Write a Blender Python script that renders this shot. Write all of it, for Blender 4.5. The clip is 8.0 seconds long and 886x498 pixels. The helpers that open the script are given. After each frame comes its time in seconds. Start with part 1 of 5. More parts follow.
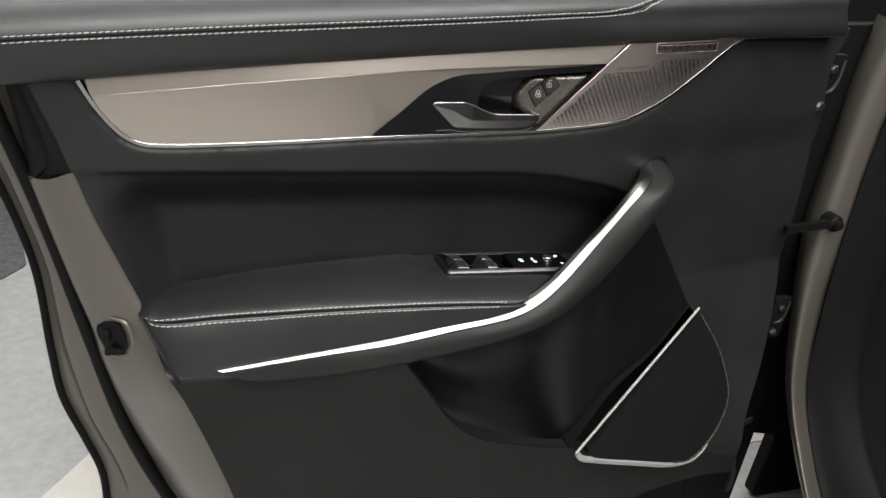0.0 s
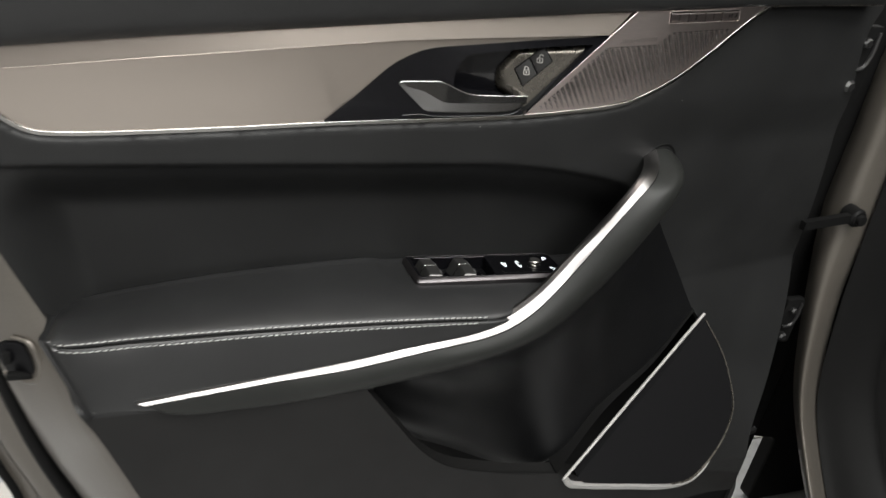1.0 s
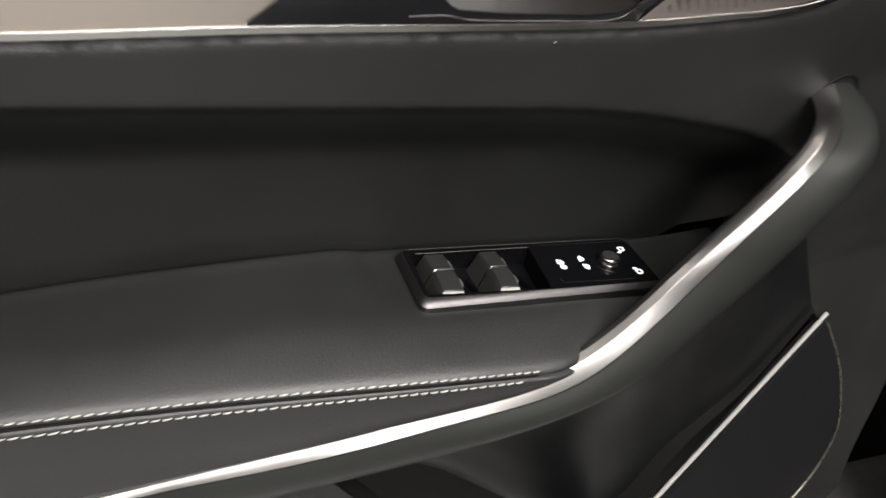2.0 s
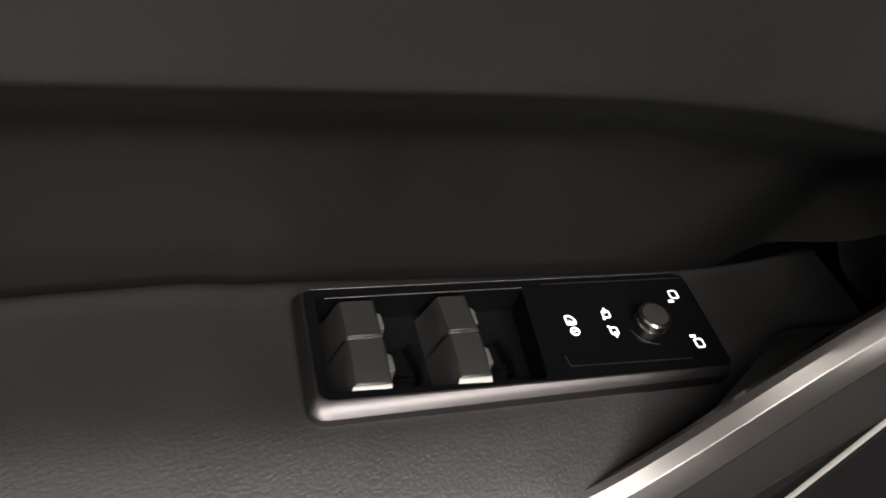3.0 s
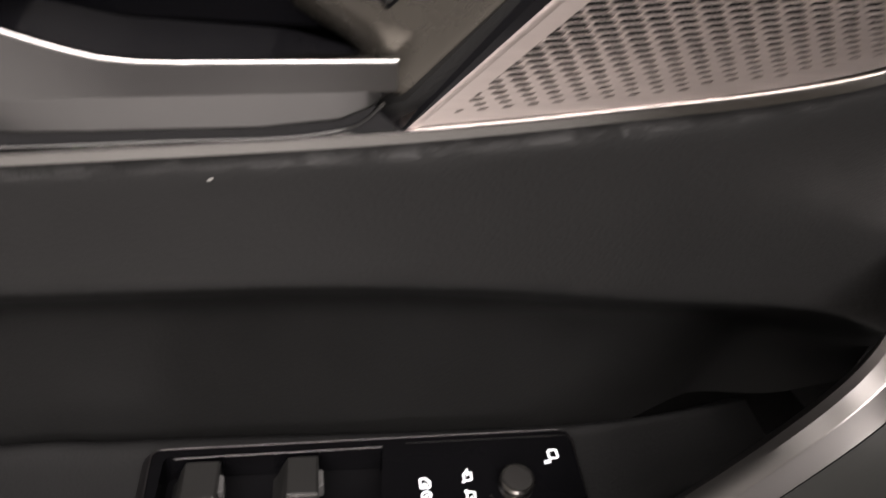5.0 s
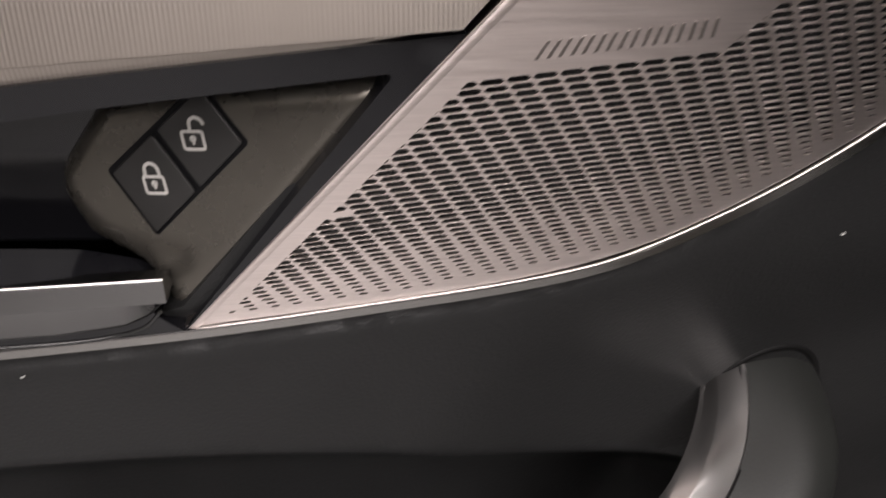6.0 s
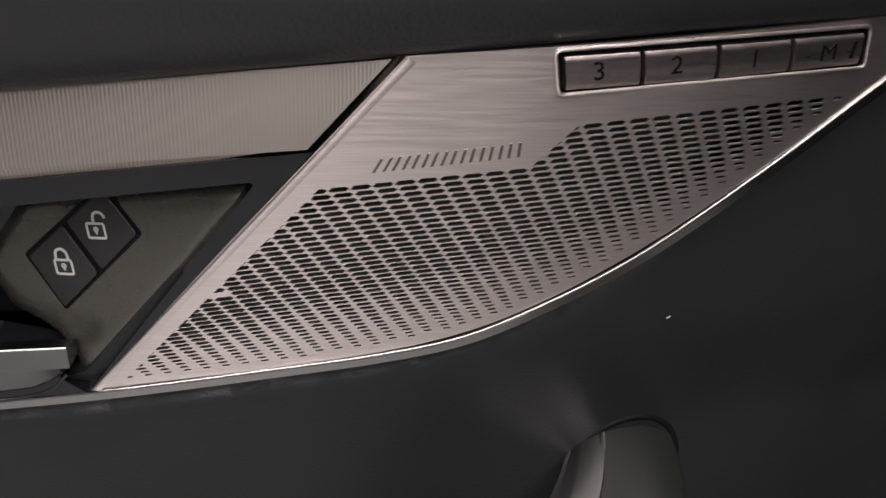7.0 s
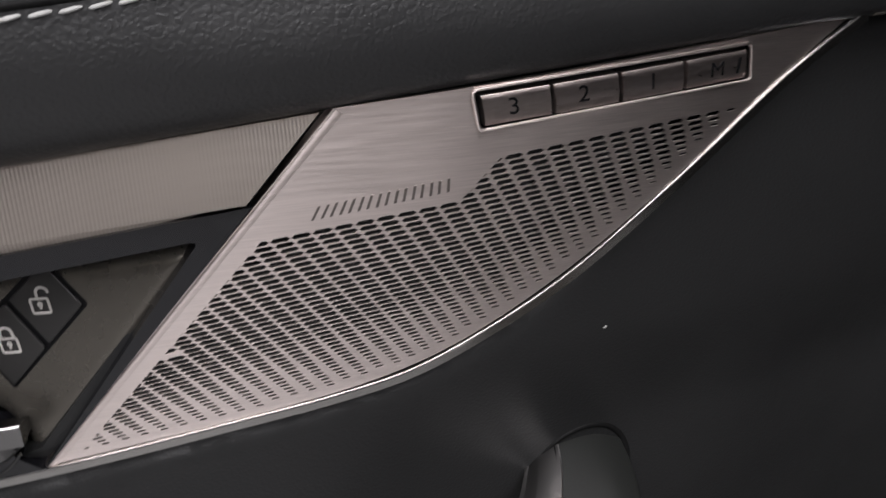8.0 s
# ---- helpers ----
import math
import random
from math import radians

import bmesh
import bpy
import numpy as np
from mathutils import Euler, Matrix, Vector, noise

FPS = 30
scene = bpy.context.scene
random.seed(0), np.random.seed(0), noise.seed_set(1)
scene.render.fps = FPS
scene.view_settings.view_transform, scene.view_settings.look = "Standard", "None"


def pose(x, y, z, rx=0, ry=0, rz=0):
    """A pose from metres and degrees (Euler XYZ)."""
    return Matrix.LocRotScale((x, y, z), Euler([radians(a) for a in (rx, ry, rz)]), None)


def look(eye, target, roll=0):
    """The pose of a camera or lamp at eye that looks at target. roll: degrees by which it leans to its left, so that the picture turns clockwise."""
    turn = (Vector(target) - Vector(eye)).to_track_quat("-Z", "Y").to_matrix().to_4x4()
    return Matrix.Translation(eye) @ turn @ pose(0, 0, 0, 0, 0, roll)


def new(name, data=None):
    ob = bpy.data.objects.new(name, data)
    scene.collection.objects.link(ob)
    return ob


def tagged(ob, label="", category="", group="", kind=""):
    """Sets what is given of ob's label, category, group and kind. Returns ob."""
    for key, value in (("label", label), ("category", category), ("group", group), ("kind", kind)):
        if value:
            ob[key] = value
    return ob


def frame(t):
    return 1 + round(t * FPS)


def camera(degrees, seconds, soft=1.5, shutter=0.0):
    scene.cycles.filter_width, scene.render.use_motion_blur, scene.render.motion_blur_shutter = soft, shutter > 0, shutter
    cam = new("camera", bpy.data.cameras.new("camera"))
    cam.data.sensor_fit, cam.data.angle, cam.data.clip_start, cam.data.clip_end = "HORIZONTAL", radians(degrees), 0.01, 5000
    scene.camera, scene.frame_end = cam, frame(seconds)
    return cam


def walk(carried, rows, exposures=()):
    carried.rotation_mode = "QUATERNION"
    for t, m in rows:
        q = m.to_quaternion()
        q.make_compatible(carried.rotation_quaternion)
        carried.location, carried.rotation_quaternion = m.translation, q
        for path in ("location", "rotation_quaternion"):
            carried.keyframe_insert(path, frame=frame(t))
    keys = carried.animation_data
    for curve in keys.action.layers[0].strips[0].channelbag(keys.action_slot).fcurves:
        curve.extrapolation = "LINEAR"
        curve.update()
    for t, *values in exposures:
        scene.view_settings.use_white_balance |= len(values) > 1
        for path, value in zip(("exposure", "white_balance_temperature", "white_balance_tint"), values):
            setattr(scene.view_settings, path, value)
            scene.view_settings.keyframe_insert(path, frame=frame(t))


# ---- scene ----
cam = camera(60.2, 8.0, shutter=0.4)
PATH = [
    (0, (-0.287, -0.861, 1.14), (0.355, 0.81, 0.248), 7.8),
    (0.5, (-0.263, -0.831, 1.135), (0.379, 0.828, 0.221), 8.0),
    (1, (-0.219, -0.713, 1.113), (0.459, 0.9, 0.144), 9.0),
    (1.2, (-0.19, -0.633, 1.11), (0.501, 0.937, 0.081), 9.9),
    (1.5, (-0.159, -0.515, 1.071), (0.555, 0.998, -0.025), 11.3),
    (1.7, (-0.146, -0.448, 1.043), (0.576, 1.02, -0.108), 12.1),
    (2.8, (-0.015, -0.174, 0.928), (0.629, 1.022, -0.54), 18.6),
    (3, (0.009, -0.155, 0.923), (0.611, 1.021, -0.579), 18.6),
    (3.5, (0.047, -0.141, 0.92), (0.539, 1.023, -0.63), 17.2),
    (4, (0.065, -0.147, 0.923), (0.473, 1.038, -0.636), 14.4),
    (4.2, (0.071, -0.147, 0.927), (0.462, 1.057, -0.621), 13.1),
    (5.3, (0.159, -0.164, 0.982), (0.383, 1.31, -0.351), 3.8),
    (5.5, (0.173, -0.152, 0.996), (0.382, 1.285, -0.379), 3.2),
    (6, (0.198, -0.173, 1.004), (0.441, 1.415, -0.186), 2.4),
    (6.5, (0.217, -0.189, 1.02), (0.484, 1.459, -0.081), 3.2),
    (7, (0.232, -0.207, 1.03), (0.512, 1.481, -0.005), 3.8),
    (7.5, (0.236, -0.215, 1.032), (0.552, 1.491, 0.038), 3.8),
    (8, (0.229, -0.216, 1.036), (0.677, 1.483, 0.081), 0.3),
]
from mathutils.geometry import delaunay_2d_cdt
from mathutils.bvhtree import BVHTree

walk(cam, [(t, look(e, g, r)) for t, e, g, r in PATH],
     exposures=[(0.0, 0.76, 6380, 7), (0.5, 0.85, 6390, 7), (1.0, 0.72, 6400, 7), (1.7, 1.05, 6450, 8), (2.8, 0.8, 6850, 10), (3.5, 1.0, 6850, 13), (4.2, 1.15, 6850, 13), (5.3, 0.62, 6750, 17), (6.0, 0.47, 6600, 16), (6.5, 0.2, 6500, 15), (8.0, 0.22, 6200, 14)])

# ---- world and light: a workshop hall with guessed, unseen ceiling panels ----
world = bpy.data.worlds.new("hall_air")
scene.world = world
world.use_nodes = True
world.node_tree.nodes["Background"].inputs[0].default_value = (0.9, 0.95, 1.0, 1)
world.node_tree.nodes["Background"].inputs[1].default_value = 0.11


def area_lamp(name, at, target, sx, sy, watts, colour):
    data = bpy.data.lights.new(name, "AREA")
    data.shape, data.size, data.size_y, data.energy, data.color = "RECTANGLE", sx, sy, watts, colour
    ob = new(name, data)
    ob.matrix_world = look(at, target)
    return ob


# unseen lamps, placed and powered to suit brightness and the metal's reflections
area_lamp("guessed_ceiling_lamp", (0.1, -1.3, 2.85), (0.1, -1.3, 0), 2.8, 1.4, 105, (1.0, 0.965, 0.935))
area_lamp("guessed_ceiling_lamp", (-0.3, -3.7, 2.85), (-0.3, -3.7, 0), 2.4, 2.0, 150, (1.0, 0.965, 0.935))
area_lamp("guessed_ceiling_lamp", (0.4, 0.9, 2.85), (0.4, 0.9, 0), 5.0, 1.0, 70, (1.0, 0.97, 0.94))
area_lamp("guessed_ceiling_lamp", (-2.8, 0.6, 2.85), (-2.8, 0.6, 0), 0.7, 3.0, 22, (1.0, 0.975, 0.945))


# ---- materials ----
def material(name, base, rough, metal=0.0, coat=0.0, spec=0.5):
    m = bpy.data.materials.new(name)
    m.use_nodes = True
    n, l = m.node_tree.nodes, m.node_tree.links
    b = n["Principled BSDF"]
    b.inputs["Base Color"].default_value = (*base, 1)
    b.inputs["Roughness"].default_value = rough
    b.inputs["Metallic"].default_value = metal
    b.inputs["Coat Weight"].default_value = coat
    b.inputs["Specular IOR Level"].default_value = spec
    tc = n.new("ShaderNodeTexCoord")
    return m, n, l, b, tc


def stretched(n, l, tc, scale):
    mp = n.new("ShaderNodeMapping")
    mp.inputs["Scale"].default_value = scale
    l.new(tc.outputs["Object"], mp.inputs["Vector"])
    return mp.outputs["Vector"]


def vary(n, l, b, vec, base, amount, scale, socket="Base Color", detail=4):
    """Drives colour or roughness by noise round its base."""
    tex = n.new("ShaderNodeTexNoise")
    tex.inputs["Scale"].default_value, tex.inputs["Detail"].default_value = scale, detail
    l.new(vec, tex.inputs["Vector"])
    ramp = n.new("ShaderNodeMapRange")
    ramp.inputs["From Min"].default_value, ramp.inputs["From Max"].default_value = 0.25, 0.75
    if socket == "Base Color":
        ramp.inputs["To Min"].default_value, ramp.inputs["To Max"].default_value = 1 - amount, 1 + amount
        mix = n.new("ShaderNodeVectorMath")
        mix.operation = "SCALE"
        mix.inputs[0].default_value = base
        l.new(tex.outputs["Fac"], ramp.inputs["Value"])
        l.new(ramp.outputs["Result"], mix.inputs["Scale"])
        l.new(mix.outputs[0], b.inputs[socket])
    else:
        ramp.inputs["To Min"].default_value, ramp.inputs["To Max"].default_value = base - amount, base + amount
        l.new(tex.outputs["Fac"], ramp.inputs["Value"])
        l.new(ramp.outputs["Result"], b.inputs[socket])


def bump(n, l, b, height, strength, distance, under=None):
    bp = n.new("ShaderNodeBump")
    bp.inputs["Strength"].default_value, bp.inputs["Distance"].default_value = strength, distance
    l.new(height, bp.inputs["Height"])
    if under:
        l.new(under.outputs[0], bp.inputs["Normal"])
    l.new(bp.outputs[0], b.inputs["Normal"])
    return bp


def grained(name, base, rough, scale, depth, spec=0.5):
    """Leather and moulded plastic: a pebbled grain over slow unevenness."""
    m, n, l, b, tc = material(name, base, rough, spec=spec)
    vec = tc.outputs["Object"]
    vary(n, l, b, vec, base, 0.18, 9)
    vary(n, l, b, vec, rough, 0.06, 30, "Roughness")
    wob = n.new("ShaderNodeTexNoise")
    wob.inputs["Scale"].default_value = scale * 0.6
    l.new(vec, wob.inputs["Vector"])
    add = n.new("ShaderNodeVectorMath")
    add.operation = "MULTIPLY_ADD"
    add.inputs[1].default_value = (1.2 / scale,) * 3
    l.new(wob.outputs["Color"], add.inputs[0])
    l.new(vec, add.inputs[2])
    vor = n.new("ShaderNodeTexVoronoi")
    vor.feature = "SMOOTH_F1"
    vor.inputs["Scale"].default_value = scale
    l.new(add.outputs[0], vor.inputs["Vector"])
    inv = n.new("ShaderNodeMath")
    inv.operation = "MULTIPLY"
    inv.inputs[1].default_value = -1
    l.new(vor.outputs["Distance"], inv.inputs[0])
    bump(n, l, b, inv.outputs[0], 0.6, depth)
    return m


LEATHER = grained("black_leather", (0.0112, 0.0114, 0.0117), 0.40, 800, 0.00022, 0.42)
VINYL = grained("soft_black_vinyl", (0.0110, 0.0112, 0.0113), 0.44, 900, 0.0002, 0.24)
PLASTIC = grained("moulded_black_plastic", (0.005, 0.005, 0.005), 0.55, 1300, 0.00018, 0.1)
# hard plastic, its base also darkened to stand for light fading downwards
PANEL = grained("hard_panel_darkened", (0.0068, 0.0067, 0.0066), 0.5, 1100, 0.00016, 0.2)
POCKET = grained("pocket_plastic", (0.0036, 0.0037, 0.004), 0.38, 1500, 0.0001, 0.24)
GRIP = grained("soft_touch_grip", (0.0118, 0.0124, 0.0116), 0.44, 1100, 0.00005, 0.21)


def metal_brushed(name, base, rough, stretch, scale=1.0, depth=0.00012, metal=1.0, uneven=0.10):
    m, n, l, b, tc = material(name, base, rough, metal)
    vec = stretched(n, l, tc, stretch)
    vary(n, l, b, vec, base, uneven, scale)
    vary(n, l, b, vec, rough, uneven * 0.6, scale * 0.7, "Roughness")
    tex = n.new("ShaderNodeTexNoise")
    tex.inputs["Scale"].default_value = scale
    l.new(vec, tex.inputs["Vector"])
    bump(n, l, b, tex.outputs["Fac"], 0.25, depth)
    return m


GRILLE = metal_brushed("brushed_bronze_steel", (0.66, 0.585, 0.555), 0.36, (60, 900, 2600))
# the brushing runs lengthwise, so its gloss spreads upright
upright = GRILLE.node_tree.nodes.new("ShaderNodeCombineXYZ")
upright.inputs["Z"].default_value = 1.0
GRILLE.node_tree.nodes["Principled BSDF"].inputs["Anisotropic"].default_value = 0.7
GRILLE.node_tree.links.new(upright.outputs[0], GRILLE.node_tree.nodes["Principled BSDF"].inputs["Tangent"])
CHROME = metal_brushed("satin_chrome", (0.205, 0.198, 0.194), 0.30, (40, 40, 40), depth=0.000012, uneven=0.03)
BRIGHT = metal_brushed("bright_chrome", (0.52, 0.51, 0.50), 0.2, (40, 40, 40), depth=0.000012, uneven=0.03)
BUTTON = metal_brushed("graphite_button_metal", (0.36, 0.315, 0.30), 0.33, (300, 900, 900))
EDGING = metal_brushed("dull_chrome_edging", (0.30, 0.292, 0.28), 0.24, (40, 40, 40), depth=0.000012, uneven=0.03)
SILVER = metal_brushed("satin_silver_plastic", (0.24, 0.235, 0.228), 0.4, (60, 60, 60), depth=0.00002, metal=0.15, uneven=0.04)
BEZEL = metal_brushed("bezel_chrome", (0.105, 0.099, 0.102), 0.38, (40, 40, 40), depth=0.000012, uneven=0.03)
LEVER = metal_brushed("lever_chrome", (0.20, 0.197, 0.195), 0.24, (40, 40, 40), depth=0.000012, uneven=0.03)
STEEL = metal_brushed("hinge_steel", (0.09, 0.09, 0.09), 0.45, (200, 200, 200))


def ribbed_metal():
    base = (0.35, 0.311, 0.277)
    m, n, l, b, tc = material("champagne_ribbed_metal", base, 0.30, 0.85)
    vec = tc.outputs["Object"]
    vary(n, l, b, stretched(n, l, tc, (1400, 40, 10)), 0.30, 0.012, 1.0, "Roughness")
    wave = n.new("ShaderNodeTexWave")
    wave.bands_direction = "X"
    wave.inputs["Scale"].default_value = 290
    wave.inputs["Distortion"].default_value = 0.15
    l.new(vec, wave.inputs["Vector"])
    bump(n, l, b, wave.outputs["Fac"], 0.5, 0.00008)
    return m


INSERT = ribbed_metal()


def plain(name, base, rough, metal=0.0, coat=0.0, spec=0.5, amount=0.08, scale=40):
    m, n, l, b, tc = material(name, base, rough, metal, coat, spec)
    vary(n, l, b, tc.outputs["Object"], base, amount, scale)
    vary(n, l, b, tc.outputs["Object"], rough, min(0.04, rough * 0.4), scale * 3, "Roughness")
    return m


GLOSS = plain("piano_black", (0.0025, 0.0025, 0.003), 0.10, spec=0.08)
MARK = plain("pressed_dark_metal", (0.16, 0.14, 0.13), 0.35, metal=0.8)
CUP = plain("polished_black_recess", (0.005, 0.005, 0.006), 0.16, spec=0.35)
# piano black lightened and made part metal so the lip shows a highlight
RIMGLOSS = plain("highlit_black_lip", (0.03, 0.03, 0.03), 0.12, metal=0.5, spec=0.6)
SATIN = plain("satin_dark_plastic", (0.115, 0.106, 0.092), 0.28, metal=0.8, spec=0.4)
RECESS = plain("recess_black", (0.003, 0.003, 0.0035), 0.4, spec=0.12)
ROCKER = plain("dark_grey_rubberised_switch", (0.016, 0.016, 0.0156), 0.34)
LOCKKEY = plain("lock_button_plastic", (0.018, 0.0175, 0.017), 0.42, spec=0.3)
RUBBER = plain("black_rubber", (0.005, 0.005, 0.005), 0.55, spec=0.08)
THREAD = plain("white_thread", (0.33, 0.33, 0.32), 0.7, amount=0.15, scale=400)
PRINT = plain("white_print", (0.36, 0.35, 0.33), 0.5)
PALE = plain("pale_grey_tab", (0.06, 0.06, 0.06), 0.4)
FLUFF = plain("lint", (0.22, 0.22, 0.21), 0.8)


def paint():
    base = (0.115, 0.104, 0.090)
    m, n, l, b, tc = material("champagne_car_paint", base, 0.34, 0.55, coat=0.3)
    b.inputs["Coat Roughness"].default_value = 0.08
    vary(n, l, b, tc.outputs["Object"], base, 0.12, 900)
    tex = n.new("ShaderNodeTexNoise")
    tex.inputs["Scale"].default_value = 60
    l.new(tc.outputs["Object"], tex.inputs["Vector"])
    bump(n, l, b, tex.outputs["Fac"], 0.12, 0.0005)
    return m


PAINT = paint()


def speaker_cloth():
    base = (0.006, 0.006, 0.0065)
    m, n, l, b, tc = material("speaker_mesh_black", base, 0.5, spec=0.12)
    vor = n.new("ShaderNodeTexVoronoi")
    vor.inputs["Scale"].default_value, vor.inputs["Randomness"].default_value = 900, 0.35
    l.new(tc.outputs["Object"], vor.inputs["Vector"])
    bump(n, l, b, vor.outputs["Distance"], 0.35, 0.0008)
    return m


CLOTH = speaker_cloth()


def glowing(name, colour, strength):
    m, n, l, b, tc = material(name, (0.8, 0.8, 0.8), 0.5)
    b.inputs["Emission Color"].default_value = (*colour, 1)
    b.inputs["Emission Strength"].default_value = strength
    return m


BACKLIT = glowing("backlit_white_symbol", (0.85, 0.93, 1.0), 0.9)


def ground(name, base, rough, speck):
    m, n, l, b, tc = material(name, base, rough)
    vary(n, l, b, tc.outputs["Object"], base, speck, 45, detail=8)
    vary(n, l, b, tc.outputs["Object"], rough, 0.12, 5, "Roughness")
    return m


FLOOR = ground("grey_sealed_concrete", (0.26, 0.26, 0.26), 0.4, 0.14)
FLOOR_PALE = ground("pale_floor_coat", (0.40, 0.385, 0.36), 0.4, 0.06)
CARPET = ground("dark_carpet_mat", (0.06, 0.06, 0.066), 0.9, 0.4)
WALLS = ground("grey_hall_wall_paint", (0.30, 0.295, 0.295), 0.7, 0.05)
# tones of unseen walls and ceiling, chosen for what the trim reflects
WALL_PALE = ground("pale_unseen_wall", (0.72, 0.71, 0.68), 0.7, 0.05)
WALL_DARK = ground("dark_unseen_wall", (0.13, 0.127, 0.13), 0.6, 0.05)
CEILING = ground("warm_unseen_ceiling", (0.50, 0.455, 0.39), 0.7, 0.05)


# ---- mesh helpers ----
def finish(bm, name, mat, sharp=22):
    bmesh.ops.recalc_face_normals(bm, faces=bm.faces)
    me = bpy.data.meshes.new(name)
    bm.to_mesh(me)
    bm.free()
    me.polygons.foreach_set("use_smooth", [True] * len(me.polygons))
    me.set_sharp_from_angle(angle=radians(sharp))
    me.materials.append(mat)
    return me


def part(name, bm, mat, parent, label="", sharp=22):
    ob = new(name, finish(bm, name, mat, sharp))
    ob.parent = parent
    if label:
        ob["label"] = label
    return ob


def thing(name, label, category, group="", kind="", at=(0, 0, 0)):
    ob = new(name)
    ob.location = at
    ob.empty_display_size = 0.05
    return tagged(ob, label, category, group, kind)


def curve(pts, n):
    """A smooth line through a few places, in n evenly spaced points."""
    p = np.array(pts, float)
    d = np.maximum(np.linalg.norm(np.diff(p, axis=0), axis=1), 1e-6)
    t = np.concatenate(([0], np.cumsum(np.sqrt(d))))
    slope = np.gradient(p, t, axis=0) if len(p) > 2 else np.repeat((p[1:] - p[:1]) / t[-1], 2, axis=0)
    s = np.linspace(0, t[-1], max(200, n * 4))
    k = np.clip(np.searchsorted(t, s, "right") - 1, 0, len(t) - 2)
    h = (t[k + 1] - t[k])[:, None]
    u = ((s - t[k])[:, None]) / h
    q = ((2 * u**3 - 3 * u**2 + 1) * p[k] + (u**3 - 2 * u**2 + u) * h * slope[k]
         + (-2 * u**3 + 3 * u**2) * p[k + 1] + (u**3 - u**2) * h * slope[k + 1])
    run = np.concatenate(([0], np.cumsum(np.linalg.norm(np.diff(q, axis=0), axis=1))))
    even = np.linspace(0, run[-1], n)
    return np.stack([np.interp(even, run, q[:, c]) for c in range(q.shape[1])], axis=1)


def loft(lines, n=60, across=4, bm=None, straight=False):
    """A sheet over a row of lines; straight keeps it flat between them."""
    bm = bm or bmesh.new()
    rows = np.array([curve(a, n) for a in lines])
    cols = []
    for i in range(n):
        c = rows[:, i]
        if straight:
            c = np.concatenate([c[j] + (c[j + 1] - c[j]) * np.linspace(0, 1, across, endpoint=False)[:, None]
                                for j in range(len(c) - 1)] + [c[-1:]])
        else:
            m = (len(c) - 1) * across + 1
            t = np.arange(len(c), dtype=float)
            slope = np.gradient(c, axis=0)
            s = np.linspace(0, len(c) - 1, m)
            k = np.clip(s.astype(int), 0, len(c) - 2)
            u = (s - k)[:, None]
            c = ((2 * u**3 - 3 * u**2 + 1) * c[k] + (u**3 - 2 * u**2 + u) * slope[k]
                 + (-2 * u**3 + 3 * u**2) * c[k + 1] + (u**3 - u**2) * slope[k + 1])
        cols.append([bm.verts.new(v) for v in c])
    for a, b in zip(cols, cols[1:]):
        for j in range(len(a) - 1):
            bm.faces.new((a[j], b[j], b[j + 1], a[j + 1]))
    return bm


def moved(pts, dx=0.0, dy=0.0, dz=0.0):
    return [(x + dx, y + dy, z + dz) for x, y, z in pts]


def sweep(path, section, bm=None, up=(0, -1, 0), n=80, taper=None, ends=True):
    """A closed section (across, out) drawn along a path; out points to the seats."""
    bm = bm or bmesh.new()
    p = curve(path, n) if n else np.array(path, float)
    tan = np.gradient(p, axis=0)
    tan /= np.linalg.norm(tan, axis=1)[:, None]
    rings = []
    for i in range(len(p)):
        side = np.cross(tan[i], up)
        side /= np.linalg.norm(side)
        out = np.cross(side, tan[i])
        k = taper(i / (len(p) - 1)) if taper else 1.0
        rings.append([bm.verts.new(p[i] + side * a * k + out * b * k) for a, b in section])
    m = len(section)
    for a, b in zip(rings, rings[1:]):
        for j in range(m):
            bm.faces.new((a[j], b[j], b[(j + 1) % m], a[(j + 1) % m]))
    if ends:
        bm.faces.new(rings[0])
        bm.faces.new(rings[-1][::-1])
    return bm


def ring(rx, ry, m=10):
    return [(rx * math.cos(2 * math.pi * k / m), ry * math.sin(2 * math.pi * k / m)) for k in range(m)]


def rounded(pts, r, seg=5):
    """A polygon with its corners rounded by r (one value, or one for each corner)."""
    rs = r if isinstance(r, (list, tuple)) else [r] * len(pts)
    out = []
    for i, q in enumerate(pts):
        a, b, c = np.array(pts[i - 1]), np.array(q), np.array(pts[(i + 1) % len(pts)])
        u, v = (a - b), (c - b)
        lu, lv = np.linalg.norm(u), np.linalg.norm(v)
        k = min(rs[i], lu * 0.45, lv * 0.45)
        p0, p1 = b + u / lu * k, b + v / lv * k
        for s in np.linspace(0, 1, seg + 1):
            out.append(tuple((1 - s)**2 * p0 + 2 * s * (1 - s) * b + s * s * p1))
    return out


def shrink(loop, d):
    """A loop moved inwards by d."""
    p = np.array(loop, float)
    area = np.sum(p[:, 0] * np.roll(p[:, 1], -1) - p[:, 1] * np.roll(p[:, 0], -1))
    a, b = p - np.roll(p, 1, axis=0), np.roll(p, -1, axis=0) - p
    a /= np.maximum(np.linalg.norm(a, axis=1), 1e-9)[:, None]
    b /= np.maximum(np.linalg.norm(b, axis=1), 1e-9)[:, None]
    t = a + b
    t /= np.maximum(np.linalg.norm(t, axis=1), 1e-9)[:, None]
    nrm = np.stack((-t[:, 1], t[:, 0]), axis=1) * (1 if area > 0 else -1)
    return [tuple(v) for v in p + nrm * d]


